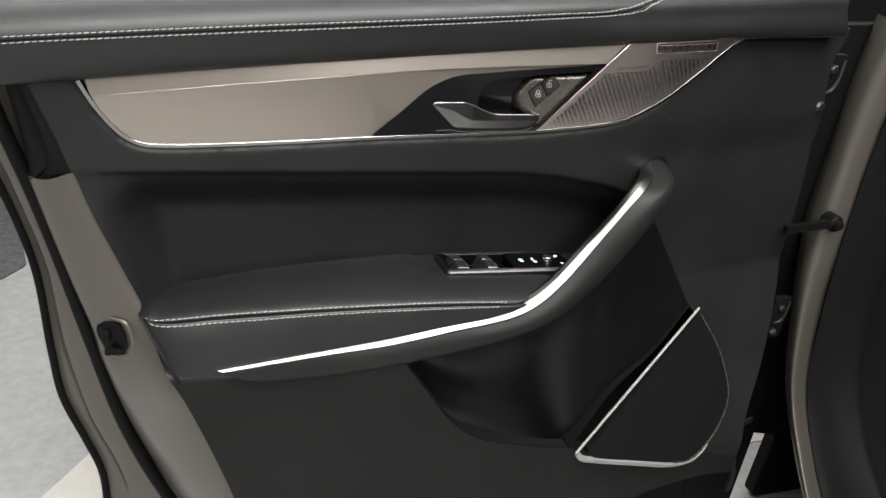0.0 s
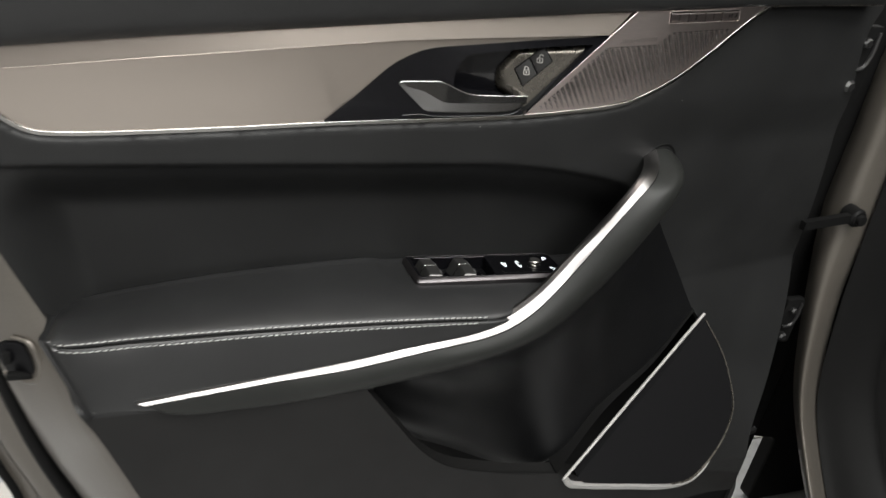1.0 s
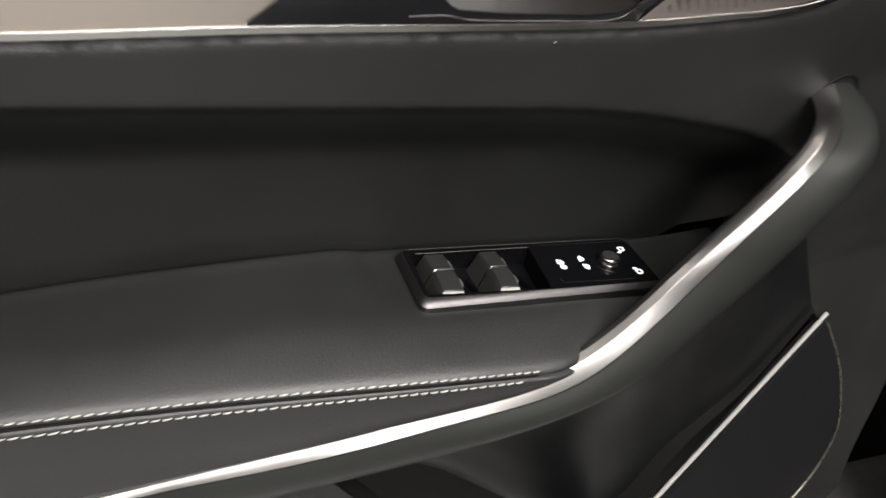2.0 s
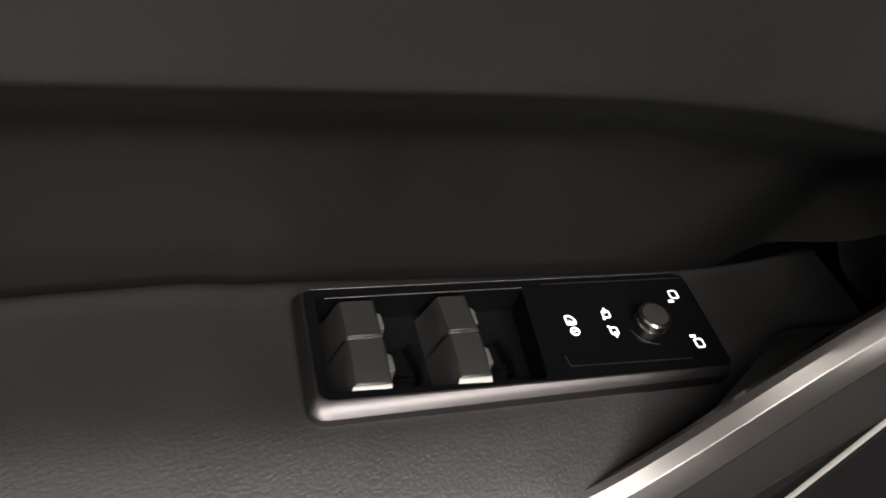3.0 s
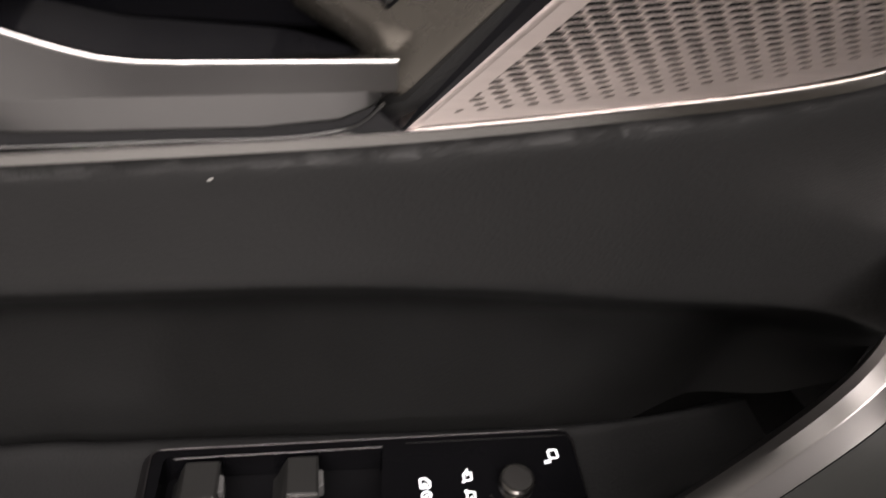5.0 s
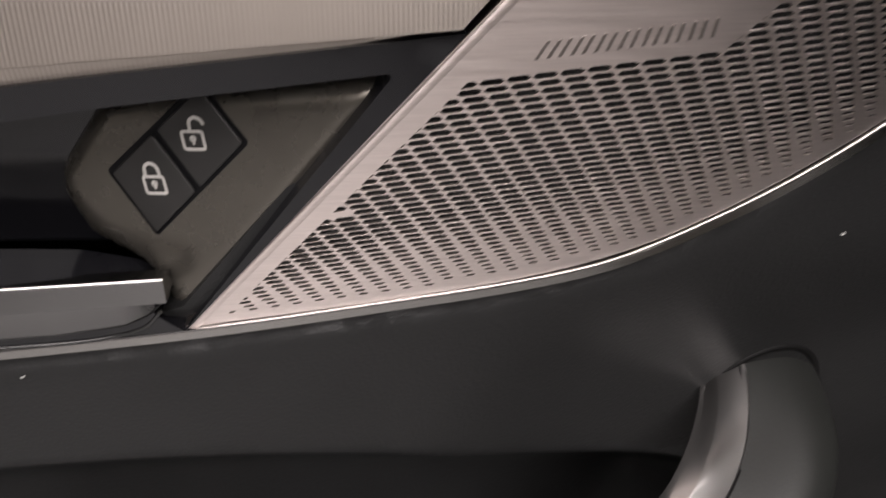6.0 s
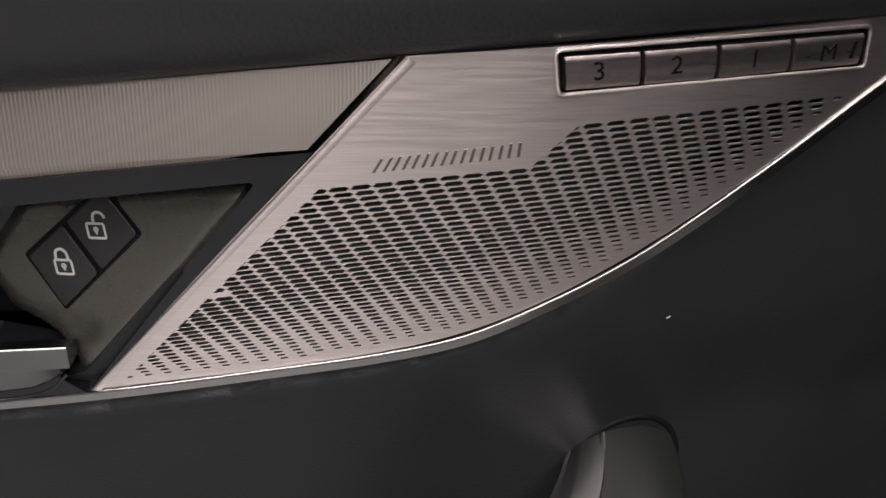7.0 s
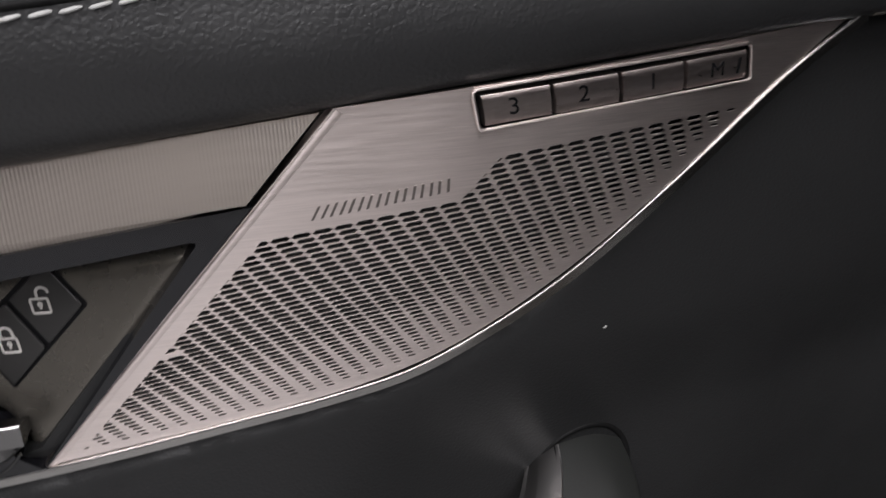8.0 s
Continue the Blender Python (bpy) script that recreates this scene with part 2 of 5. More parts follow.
def plate(loop, place, low, high, bevel=0.0006, bm=None, crown=0.0):
    """A solid plate over a loop; place(u, v, h) lays it into the world."""
    bm = bm or bmesh.new()
    levels = [(loop, low), (loop, high - bevel), (shrink(loop, bevel * 0.3), high - bevel * 0.3), (shrink(loop, bevel), high)]
    rings = [[bm.verts.new(place(u, v, h)) for u, v in lp] for lp, h in levels]
    m = len(loop)
    for a, b in zip(rings, rings[1:]):
        for j in range(m):
            bm.faces.new((a[j], b[j], b[(j + 1) % m], a[(j + 1) % m]))
    bm.faces.new(rings[0][::-1])
    bm.faces.new(rings[-1])
    return bm


def inside(points, loop):
    p, q = np.asarray(points), np.asarray(loop)
    hit = np.zeros(len(p), bool)
    for a, b in zip(q, np.roll(q, -1, axis=0)):
        with np.errstate(divide="ignore", invalid="ignore"):
            cross = (a[1] > p[:, 1]) != (b[1] > p[:, 1])
            hit ^= cross & (p[:, 0] < (b[0] - a[0]) * (p[:, 1] - a[1]) / (b[1] - a[1]) + a[0])
    return hit


def sheet(outline, holes, step, place, depth, bm=None, along=()):
    """A curved sheet with an outline and openings, its rims turned back by depth."""
    bm = bm or bmesh.new()
    pts, edges = [], []
    for lp in [outline] + list(holes):
        k = len(pts)
        pts += [tuple(v) for v in lp]
        edges += [(k + i, k + (i + 1) % len(lp)) for i in range(len(lp))]
    rim = np.array(pts)
    if step:
        lo, hi = rim.min(axis=0), rim.max(axis=0)
        gx, gz = np.meshgrid(np.arange(lo[0], hi[0], step), np.arange(lo[1], hi[1], step))
        gx[1::2] += step / 2
        g = np.stack((gx.ravel(), gz.ravel()), axis=1)
        g = g[inside(g, outline)]
        for lp in holes:
            g = g[~inside(g, lp)]
        for row in along:
            row = np.array(row)
            apart = np.array([np.min(np.sum((row - q)**2, axis=1)) for q in g])
            g = np.concatenate((g[apart > (step * 0.45)**2], row))
        g = g[inside(g, outline)]
        for lp in holes:
            g = g[~inside(g, lp)]
        near = np.array([np.min(np.sum((rim - q)**2, axis=1)) for q in g])
        pts += [tuple(v) for v in g[near > (step * 0.5)**2]]
    v2, _, tris, _, _, _ = delaunay_2d_cdt([Vector(p) for p in pts], edges, [], 0, 1e-7)
    flat = np.array([tuple(v) for v in v2])
    mid = np.array([flat[list(t)].mean(axis=0) for t in tris])
    keep = inside(mid, outline)
    for lp in holes:
        a = np.array(lp)
        lo, hi = a.min(axis=0), a.max(axis=0)
        idx = np.where(keep & np.all((mid > lo) & (mid < hi), axis=1))[0]
        if len(idx):
            keep[idx[inside(mid[idx], lp)]] = False
    verts = [bm.verts.new(place(u, v, 0.0)) for u, v in flat]
    for t, k in zip(tris, keep):
        if k:
            bm.faces.new([verts[i] for i in t])
    for v in [v for v in verts if not v.link_faces]:
        bm.verts.remove(v)
    if depth:
        border = [e for e in bm.edges if len(e.link_faces) == 1]
        made = bmesh.ops.extrude_edge_only(bm, edges=border)["geom"]
        for v in made:
            if isinstance(v, bmesh.types.BMVert):
                v.co.y += depth
    return bm


def stroke(bm, pts, width, place, h, thick=0.00025, closed=False):
    """A raised line of even width."""
    p = np.array(pts, float)
    if closed:
        tan = np.roll(p, -1, axis=0) - np.roll(p, 1, axis=0)
    else:
        tan = np.gradient(p, axis=0)
    tan /= np.maximum(np.linalg.norm(tan, axis=1), 1e-9)[:, None]
    nrm = np.stack((-tan[:, 1], tan[:, 0]), axis=1) * width / 2
    low = [[bm.verts.new(place(*(q + s * w), h)) for s, w in ((1, a), (-1, a))] for q, a in zip(p, nrm)]
    top = [[bm.verts.new(place(*(q + s * w), h + thick)) for s, w in ((1, a), (-1, a))] for q, a in zip(p, nrm)]
    for i in range(len(p) - (0 if closed else 1)):
        j = (i + 1) % len(p)
        bm.faces.new((top[i][0], top[j][0], top[j][1], top[i][1]))
        bm.faces.new((top[i][0], low[i][0], low[j][0], top[j][0]))
        bm.faces.new((top[i][1], top[j][1], low[j][1], low[i][1]))
    return bm


def arc(cx, cy, r, a0, a1, m=10, ry=None):
    return [(cx + r * math.cos(radians(a)), cy + (ry or r) * math.sin(radians(a))) for a in np.linspace(a0, a1, m)]


def stitching(path, tree, pitch=0.0066, size=0.0054, radius=0.0006, out=0.0004, seed=1):
    """White stitches that lie along a path on a padded surface."""
    bm = bmesh.new()
    rng = random.Random(seed)
    p = curve(path, 400)
    run = np.concatenate(([0], np.cumsum(np.linalg.norm(np.diff(p, axis=0), axis=1))))
    for k in range(int(run[-1] / pitch)):
        ends = []
        for s in (k * pitch, k * pitch + size):
            q = Vector([np.interp(s, run, p[:, c]) for c in range(3)])
            hit, nrm, _, _ = tree.find_nearest(q)
            if nrm.dot(Vector((0, -0.8, 0.6))) < 0:
                nrm = -nrm
            ends.append((hit + nrm * out, nrm))
        (a, na), (b, nb) = ends
        d = (b - a).normalized()
        side = d.cross(na).normalized()
        a, b = a + side * 0.0003, b - side * 0.0003
        rings = []
        for f, r, lift in ((0, 0.35, -0.0005), (0.15, 0.85, 0.0001), (0.5, 1.0 + rng.uniform(-0.08, 0.08), 0.0003), (0.85, 0.85, 0.0001), (1, 0.35, -0.0005)):
            c = a.lerp(b, f) + na * lift
            rings.append([bm.verts.new(c + (side * math.cos(w) + na * math.sin(w)) * radius * r)
                          for w in [math.pi * 2 * j / 6 for j in range(6)]])
        for x, y in zip(rings, rings[1:]):
            for j in range(6):
                bm.faces.new((x[j], y[j], y[(j + 1) % 6], x[(j + 1) % 6]))
    return bm


def block(bm, centre, size, turn=None, bevel=0.0):
    made = bmesh.ops.create_cube(bm, size=1)["verts"]
    m = Matrix.Translation(centre) @ (turn or Matrix()) @ Matrix.Diagonal((*size, 1))
    bmesh.ops.transform(bm, matrix=m, verts=made)
    if bevel:
        es = list({e for v in made for e in v.link_edges})
        bmesh.ops.bevel(bm, geom=es, offset=bevel, segments=2, affect="EDGES", profile=0.6)
    return bm


def lathe(bm, profile, m, place):
    """A turned body: profile of (radius, height), laid by place(u, v, h)."""
    rings = [[bm.verts.new(place(r * math.cos(2 * math.pi * j / m), r * math.sin(2 * math.pi * j / m), h)) for j in range(m)] for r, h in profile]
    for a, b in zip(rings, rings[1:]):
        for j in range(m):
            bm.faces.new((a[j], b[j], b[(j + 1) % m], a[(j + 1) % m]))
    bm.faces.new(rings[-1])
    bm.faces.new(rings[0][::-1])
    return bm


# ---- the shape of the door's inner face: depth y over length x and height z ----
# <surface>
def smooth(a):
    a = min(1.0, max(0.0, a))
    return a * a * (3 - 2 * a)


def face_y(x, z):
    """The metal face: it turns away towards the hinges and leans in at its top."""
    d = max(0.0, x - 0.27)
    return d * d / (1 + 4 * d) - 0.09 * max(0.0, z - 0.85)


def ridge_z(x):
    return 0.795 - 0.7 * max(0.0, x - 0.10) ** 2 - 7.0 * max(0.0, x - 0.24) ** 3


def card_y(x, z):
    """The padded card: band, hollow behind the armrest, lower panel."""
    d = max(0.0, x - 0.27)
    y = d * d / (1 + 4 * d)
    y += 0.010 * smooth((x - 0.22) / 0.11) * smooth((0.875 - z) / 0.075)
    drop = ridge_z(x) - z
    end = 0.42 - 0.42 * max(0.0, 0.775 - z)
    rim = smooth((x + 0.41 - 0.2 * (0.87 - z)) / 0.07)
    hollow = (0.16 * smooth(drop / 0.014) + 0.84 * rim * smooth(drop / 0.075)) * smooth((end - x) / 0.05)
    y += 0.055 * hollow
    low = -0.0715 - 0.0055 * smooth((x + 0.20) / 0.15) + 0.032 * smooth((x - 0.20) / 0.25)
    k = smooth((x - 0.22) / 0.2)
    top, foot = 0.60 + 0.0 * k, 0.552 - 0.252 * k
    w = (top - z) / (top - foot)
    w = smooth(w) * (1 - k) + min(1.0, max(0.0, w)) * k
    return y * (1 - w) + low * w


# </surface>
def on_face(x, z, h):
    return (x, face_y(x, z) - h, z)


def on_card(x, z, h):
    return (x, card_y(x, z) - h, z)


def lock_y(x, z):
    return face_y(x, z) + 0.0015 + 0.4 * max(0.0, 0.656 * (z - 0.85) - 0.755 * (x - 0.15))


def on_lock(x, z, h):
    return (x, lock_y(x, z) - h, z)


def xz(pts):
    return [(p[0], p[-1]) for p in pts]


def dense(pts, n):
    return [tuple(v) for v in curve(pts, n)]


# ---- hall ----
bm = bmesh.new()
FZ = -0.12
plate([(-6, -6), (7, -6), (7, 7), (-6, 7)], lambda u, v, h: (u, v, FZ + h), -0.2, 0.0, 0.002, bm)
tagged(new("floor", finish(bm, "floor", FLOOR)), "grey sealed concrete hall floor", "floor", kind="structure")
bm = bmesh.new()
plate([(-0.6599999999999999, 0.35), (-0.58, 0.47), (-0.49, 0.6), (3.29, 6.06), (6.9, 6.06), (6.9, 0.35)], lambda u, v, h: (u, v, FZ + h), 0.0, 0.004, 0.002, bm)
tagged(new("floor_coat", finish(bm, "floor_coat", FLOOR_PALE)), "pale beige coated stretch of the hall floor", "floor", kind="structure")
bm = bmesh.new()
plate(rounded([(-0.81, 1.39), (-0.75, 1.48), (-0.89, 2.11), (-2.49, 2.71), (-2.41, 1.5899999999999999)], 0.02), lambda u, v, h: (u, v, FZ + h), 0.0, 0.009, 0.004, bm)
tagged(new("floor_mat", finish(bm, "floor_mat", CARPET)), "dark grey carpet mat lying on the hall floor", "mat")
# added to close the hall; west pale and south dark to shape reflections
for name, lo, hi in (("wall_north", (-6, 7, FZ), (7, 7.2, 3)), ("wall_south", (-6, -6.2, FZ), (7, -6, 3)),
                     ("wall_west", (-6.2, -6, FZ), (-6, 7, 3)), ("wall_east", (7, -6, FZ), (7.2, 7, 3)), ("ceiling", (-6, -6, 3), (7, 7, 3.2))):
    bm = bmesh.new()
    block(bm, [(a + b) / 2 for a, b in zip(lo, hi)], [b - a for a, b in zip(lo, hi)])
    tagged(new(name, finish(bm, name, CEILING if name == "ceiling" else WALL_PALE if name == "wall_west" else WALL_DARK if name == "wall_south" else WALLS)), "plain painted hall " + name.split("_")[0], name.split("_")[0], kind="structure")

# ---- car door ----
door = thing("car_door", "open champagne car door with black leather and satin metal trim", "car door", at=(0, 0.02, 0.1))
door_at = Matrix.Translation(door.location).inverted()


def dpart(name, bm, mat, label="", parent=None, sharp=22):
    ob = part(name, bm, mat, parent or door, label, sharp)
    ob.matrix_parent_inverse = (parent or door).matrix_world.inverted() if parent else door_at
    return ob


# painted shell, seal and outer skin along the latch edge
left = [(-0.434, -0.0, 0.89), (-0.423, -0.0, 0.858), (-0.412, -0.0, 0.827), (-0.399, 0.008, 0.783), (-0.386, 0.009, 0.739), (-0.364, 0.01, 0.679), (-0.339, 0.008, 0.609), (-0.331, 0.006, 0.585), (-0.3105, -0.036, 0.5561), (-0.2975, -0.0715, 0.5309), (-0.2800, -0.0715, 0.4871), (-0.2415, -0.0715, 0.3751), (-0.2105, -0.0715, 0.2668)]
bm = loft([moved(left[3:], 0.02, 0.03), moved(left[3:], -0.004, 0.012), [(-0.431, 0.035, 0.768), (-0.416, 0.035, 0.713), (-0.396, 0.035, 0.648), (-0.375, 0.035, 0.581), (-0.369, 0.03, 0.514), (-0.339, -0.0, 0.437), (-0.302, -0.01, 0.345), (-0.272, -0.01, 0.275), (-0.241, -0.01, 0.189)], [(-0.453, 0.055, 0.764), (-0.439, 0.055, 0.704), (-0.419, 0.055, 0.621), (-0.4, 0.055, 0.548), (-0.392, 0.055, 0.499), (-0.364, 0.05, 0.399), (-0.325, 0.045, 0.297), (-0.296, 0.04, 0.229), (-0.256, 0.04, 0.136)], moved([(-0.453, 0.055, 0.764), (-0.439, 0.055, 0.704), (-0.419, 0.055, 0.621), (-0.4, 0.055, 0.548), (-0.392, 0.055, 0.499), (-0.364, 0.05, 0.399), (-0.325, 0.045, 0.297), (-0.296, 0.04, 0.229), (-0.256, 0.04, 0.136)], -0.004, 0.02), moved([(-0.453, 0.055, 0.764), (-0.439, 0.055, 0.704), (-0.419, 0.055, 0.621), (-0.4, 0.055, 0.548), (-0.392, 0.055, 0.499), (-0.364, 0.05, 0.399), (-0.325, 0.045, 0.297), (-0.296, 0.04, 0.229), (-0.256, 0.04, 0.136)], 0.01, 0.05)], 70, 4)
dpart("door_shell", bm, PAINT, "champagne metallic painted steel door edge", sharp=60)
dpart("door_seal", sweep([(-0.493, 0.075, 0.883), (-0.477, 0.075, 0.816), (-0.458, 0.075, 0.747), (-0.439, 0.075, 0.667), (-0.409, 0.075, 0.523), (-0.378, 0.07, 0.389), (-0.345, 0.065, 0.293), (-0.312, 0.06, 0.218), (-0.268, 0.06, 0.117)], ring(0.0085, 0.012), n=60), RUBBER, "black rubber weather seal", sharp=60)
bm = loft([moved([(-0.493, 0.075, 0.883), (-0.477, 0.075, 0.816), (-0.458, 0.075, 0.747), (-0.439, 0.075, 0.667), (-0.409, 0.075, 0.523), (-0.378, 0.07, 0.389), (-0.345, 0.065, 0.293), (-0.312, 0.06, 0.218), (-0.268, 0.06, 0.117)], 0.0, 0.012), [(-0.509, 0.1, 0.837), (-0.491, 0.1, 0.776), (-0.472, 0.1, 0.706), (-0.453, 0.1, 0.622), (-0.441, 0.1, 0.49), (-0.418, 0.095, 0.374), (-0.386, 0.09, 0.277), (-0.37, 0.085, 0.198), (-0.366, 0.08, 0.117)], moved([(-0.509, 0.1, 0.837), (-0.491, 0.1, 0.776), (-0.472, 0.1, 0.706), (-0.453, 0.1, 0.622), (-0.441, 0.1, 0.49), (-0.418, 0.095, 0.374), (-0.386, 0.09, 0.277), (-0.37, 0.085, 0.198), (-0.366, 0.08, 0.117)], -0.006, 0.012), [(-0.529, 0.125, 0.815), (-0.512, 0.125, 0.766), (-0.492, 0.125, 0.703), (-0.472, 0.125, 0.61), (-0.465, 0.125, 0.475), (-0.458, 0.125, 0.396), (-0.435, 0.12, 0.323), (-0.416, 0.115, 0.259), (-0.412, 0.11, 0.181), (-0.411, 0.11, 0.093)]], 60, 3)
dpart("outer_skin", bm, PAINT, "champagne painted outer flange", sharp=60)
dpart("edge_rubber", sweep([(-0.529, 0.125, 0.815), (-0.512, 0.125, 0.766), (-0.492, 0.125, 0.703), (-0.472, 0.125, 0.61), (-0.465, 0.125, 0.475), (-0.458, 0.125, 0.396), (-0.435, 0.12, 0.323), (-0.416, 0.115, 0.259), (-0.412, 0.11, 0.181), (-0.411, 0.11, 0.093)], ring(0.006, 0.010), n=60), RUBBER, "grey rubber lip along the outer edge", sharp=60)
bm = bmesh.new()
plate(rounded([(-0.519, 0.815), (-0.502, 0.766), (-0.482, 0.703), (-0.462, 0.61), (-0.455, 0.475), (-0.448, 0.396), (-0.425, 0.323), (-0.406, 0.259), (-0.402, 0.181), (-0.401, 0.093), (0.6, 0.05), (0.72, 0.4), (0.7, 0.96), (-0.47, 0.9)], 0.04), lambda u, v, h: (u, 0.15 - h, v), -0.03, 0.0, 0.004, bm)
dpart("outer_panel", bm, PAINT)
bm = loft([moved([(-0.487, 0.03, 0.941), (-0.458, 0.03, 0.908), (-0.442, 0.03, 0.848), (-0.432, 0.035, 0.787), (-0.447, 0.05, 0.763)], 0.012, 0.012), [(-0.487, 0.03, 0.941), (-0.458, 0.03, 0.908), (-0.442, 0.03, 0.848), (-0.432, 0.035, 0.787), (-0.447, 0.05, 0.763)], [(-0.501, 0.06, 0.922), (-0.473, 0.06, 0.888), (-0.459, 0.06, 0.825), (-0.453, 0.062, 0.77), (-0.455, 0.062, 0.759)], moved([(-0.501, 0.06, 0.922), (-0.473, 0.06, 0.888), (-0.459, 0.06, 0.825), (-0.453, 0.062, 0.77), (-0.455, 0.062, 0.759)], 0.0, 0.04)], 30, 3)
loft([moved(left[:4], 0.01, 0.006), moved(left[:4], -0.004, 0.010), moved([(-0.487, 0.03, 0.941), (-0.458, 0.03, 0.908), (-0.442, 0.03, 0.848), (-0.432, 0.035, 0.787), (-0.447, 0.05, 0.763)][1:5], 0.0, 0.004)], 20, 3, bm)
dpart("frame_trim", bm, PLASTIC, "matt black moulded window frame trim", sharp=60)

# latch
lt = rounded([(-0.397, 0.5586), (-0.387, 0.570), (-0.367, 0.5745), (-0.360, 0.5574), (-0.358, 0.5424), (-0.363, 0.532), (-0.388, 0.531), (-0.3953, 0.5473)], 0.004)


def on_latch(u, v, h):
    """The pressed seat of the latch, leaning back towards the outer edge."""
    return (u, 0.0165 + 0.58 * (-0.352 - u) - h, v)


lip = dense([(-0.378, 0.5785), (-0.362, 0.5765), (-0.354, 0.5645), (-0.3515, 0.542), (-0.357, 0.5275), (-0.376, 0.5245), (-0.392, 0.5265)], 60)
dpart("latch_rim", sweep([on_latch(x, z, -0.0035) for x, z in lip], ring(0.0058, 0.0046, 10), n=0, taper=lambda f: min(1.0, 0.35 + 1.1 * f, 0.5 + 2.5 * (1 - f))), PAINT, "pressed metal rim round the latch", sharp=60)
dpart("latch", plate(lt, on_latch, -0.03, 0.0, 0.001), RECESS, "black door latch")
lx, lz = lt[0][0] + 0.014, lt[0][1] - 0.002
bm = bmesh.new()
block(bm, (lx - 0.002, 0.034, lz + 0.001), (0.008, 0.010, 0.015), bevel=0.002)
block(bm, (lx + 0.008, 0.027, lz - 0.0195), (0.026, 0.010, 0.008), bevel=0.003)
dpart("latch_claw", bm, RUBBER)

# the flat of the speaker
sm = [(p[0], p[2]) for p in [(0.516, 0.022, 0.535), (0.555, 0.012, 0.484), (0.577, 0.001, 0.443), (0.594, -0.015, 0.388), (0.583, -0.029, 0.348), (0.555, -0.041, 0.314), (0.521, -0.045, 0.293), (0.483, -0.045, 0.294), (0.317, -0.063, 0.337), (0.303, -0.065, 0.35)]]
sx = [(0.281, -0.069, 0.352), (0.353, -0.042, 0.421), (0.434, -0.003, 0.476), (0.512, 0.024, 0.545)]
sp_a, sp_b, sp_c = (np.array(on_card(p[0], p[-1], 0.0)) for p in (sx[0], sx[-1], sm[3]))
sp_n = np.cross(sp_b - sp_a, sp_c - sp_a)


def on_speaker(x, z, h):
    """The speaker's flat face, through both ends of its strip."""
    y = sp_a[1] - (sp_n[0] * (x - sp_a[0]) + sp_n[2] * (z - sp_a[2])) / sp_n[1]
    return (x, float(y) - 0.006 - h, z)


# padded card with the pocket's opening
foot, right = [(0.638, -0.045, 0.227), (0.574, -0.045, 0.229), (0.473, -0.045, 0.211), (0.398, -0.049, 0.186), (0.002, -0.077, 0.221), (-0.214, -0.077, 0.268)], [(0.664, 0.06, 0.985), (0.651, 0.057, 0.947), (0.676, 0.068, 0.837), (0.702, 0.078, 0.682), (0.7, 0.061, 0.559), (0.668, 0.002, 0.422), (0.641, -0.033, 0.334), (0.638, -0.045, 0.227)]
outline = dense(xz(left), 120)[:-1] + dense(xz(foot)[::-1], 110)[:-1] + dense(xz(right)[::-1], 110)[:-1]
outline += [(float(x), float(z)) for x, z in zip(np.linspace(right[0][0], left[0][0], 120)[:-1], np.linspace(right[0][2] + 0.012, left[0][2] + 0.012, 120)[:-1])]
hole = dense(xz([(-0.016, -0.077, 0.552), (0.024, -0.077, 0.496), (0.063, -0.077, 0.444), (0.101, -0.077, 0.412), (0.159, -0.077, 0.39), (0.272, -0.071, 0.36)]), 60)[:-1] + dense(shrink([sm[k] for k in (9, 8, 7, 6, 5, 4, 3, 2, 1, 0)], 0.002)[1:-1], 60) + [xz([(0.269, -0.071, 0.363), (0.343, -0.044, 0.437), (0.424, -0.001, 0.489), (0.492, 0.023, 0.552)])[-1]] + dense(xz([(0.376, 0.019, 0.712), (0.379, 0.018, 0.674), (0.44, 0.025, 0.593), (0.492, 0.023, 0.552)])[::-1], 30)[:-1]
hole += dense([(0.376, 0.712), (0.345, 0.66), (0.3, 0.625), (0.22, 0.592), (0.13, 0.572), (0.05, 0.562), (-0.016, 0.552)], 50)[:-1]
gl = [(-0.0682, 0.8392), (-0.0406, 0.8644), (-0.0051, 0.9), (0.0098, 0.9097), (0.0231, 0.9159), (0.0404, 0.9201), (0.0582, 0.9223), (0.1388, 0.9319), (0.2264, 0.9412), (0.15, 0.8505), (0.0346, 0.8446)]
gloss_loop = dense(gl[:8], 50)[:-1] + dense(gl[7:9], 16)[:-1] + dense(gl[8:10], 20)[:-1] + dense(gl[9:] + gl[:1], 24)[:-1]
edge_run = np.array(dense([(-0.386, 0.8951), (-0.3731, 0.8693), (-0.3555, 0.8441), (-0.3437, 0.8327), (-0.3279, 0.825), (-0.3075, 0.823), (-0.1737, 0.8288), (-0.068, 0.836), (0.1507, 0.8479), (0.2122, 0.8551), (0.2479, 0.8602), (0.2735, 0.8662), (0.2974, 0.877), (0.3316, 0.8975), (0.3704, 0.9298), (0.4084, 0.9645), (0.4354, 0.983)], 220))
edge_tan = np.gradient(edge_run, axis=0)
edge_tan /= np.linalg.norm(edge_tan, axis=1)[:, None]
edge_out = np.stack((edge_tan[:, 1], -edge_tan[:, 0]), axis=1)


def on_rolled_card(x, z, h):
    """The card, rolled in where it meets the chrome edging."""
    d = math.sqrt(float(np.min(np.sum((edge_run - (x, z))**2, axis=1))))
    return (x, card_y(x, z) - h + 0.005 * smooth(1 - (d - 0.002) / 0.007), z)


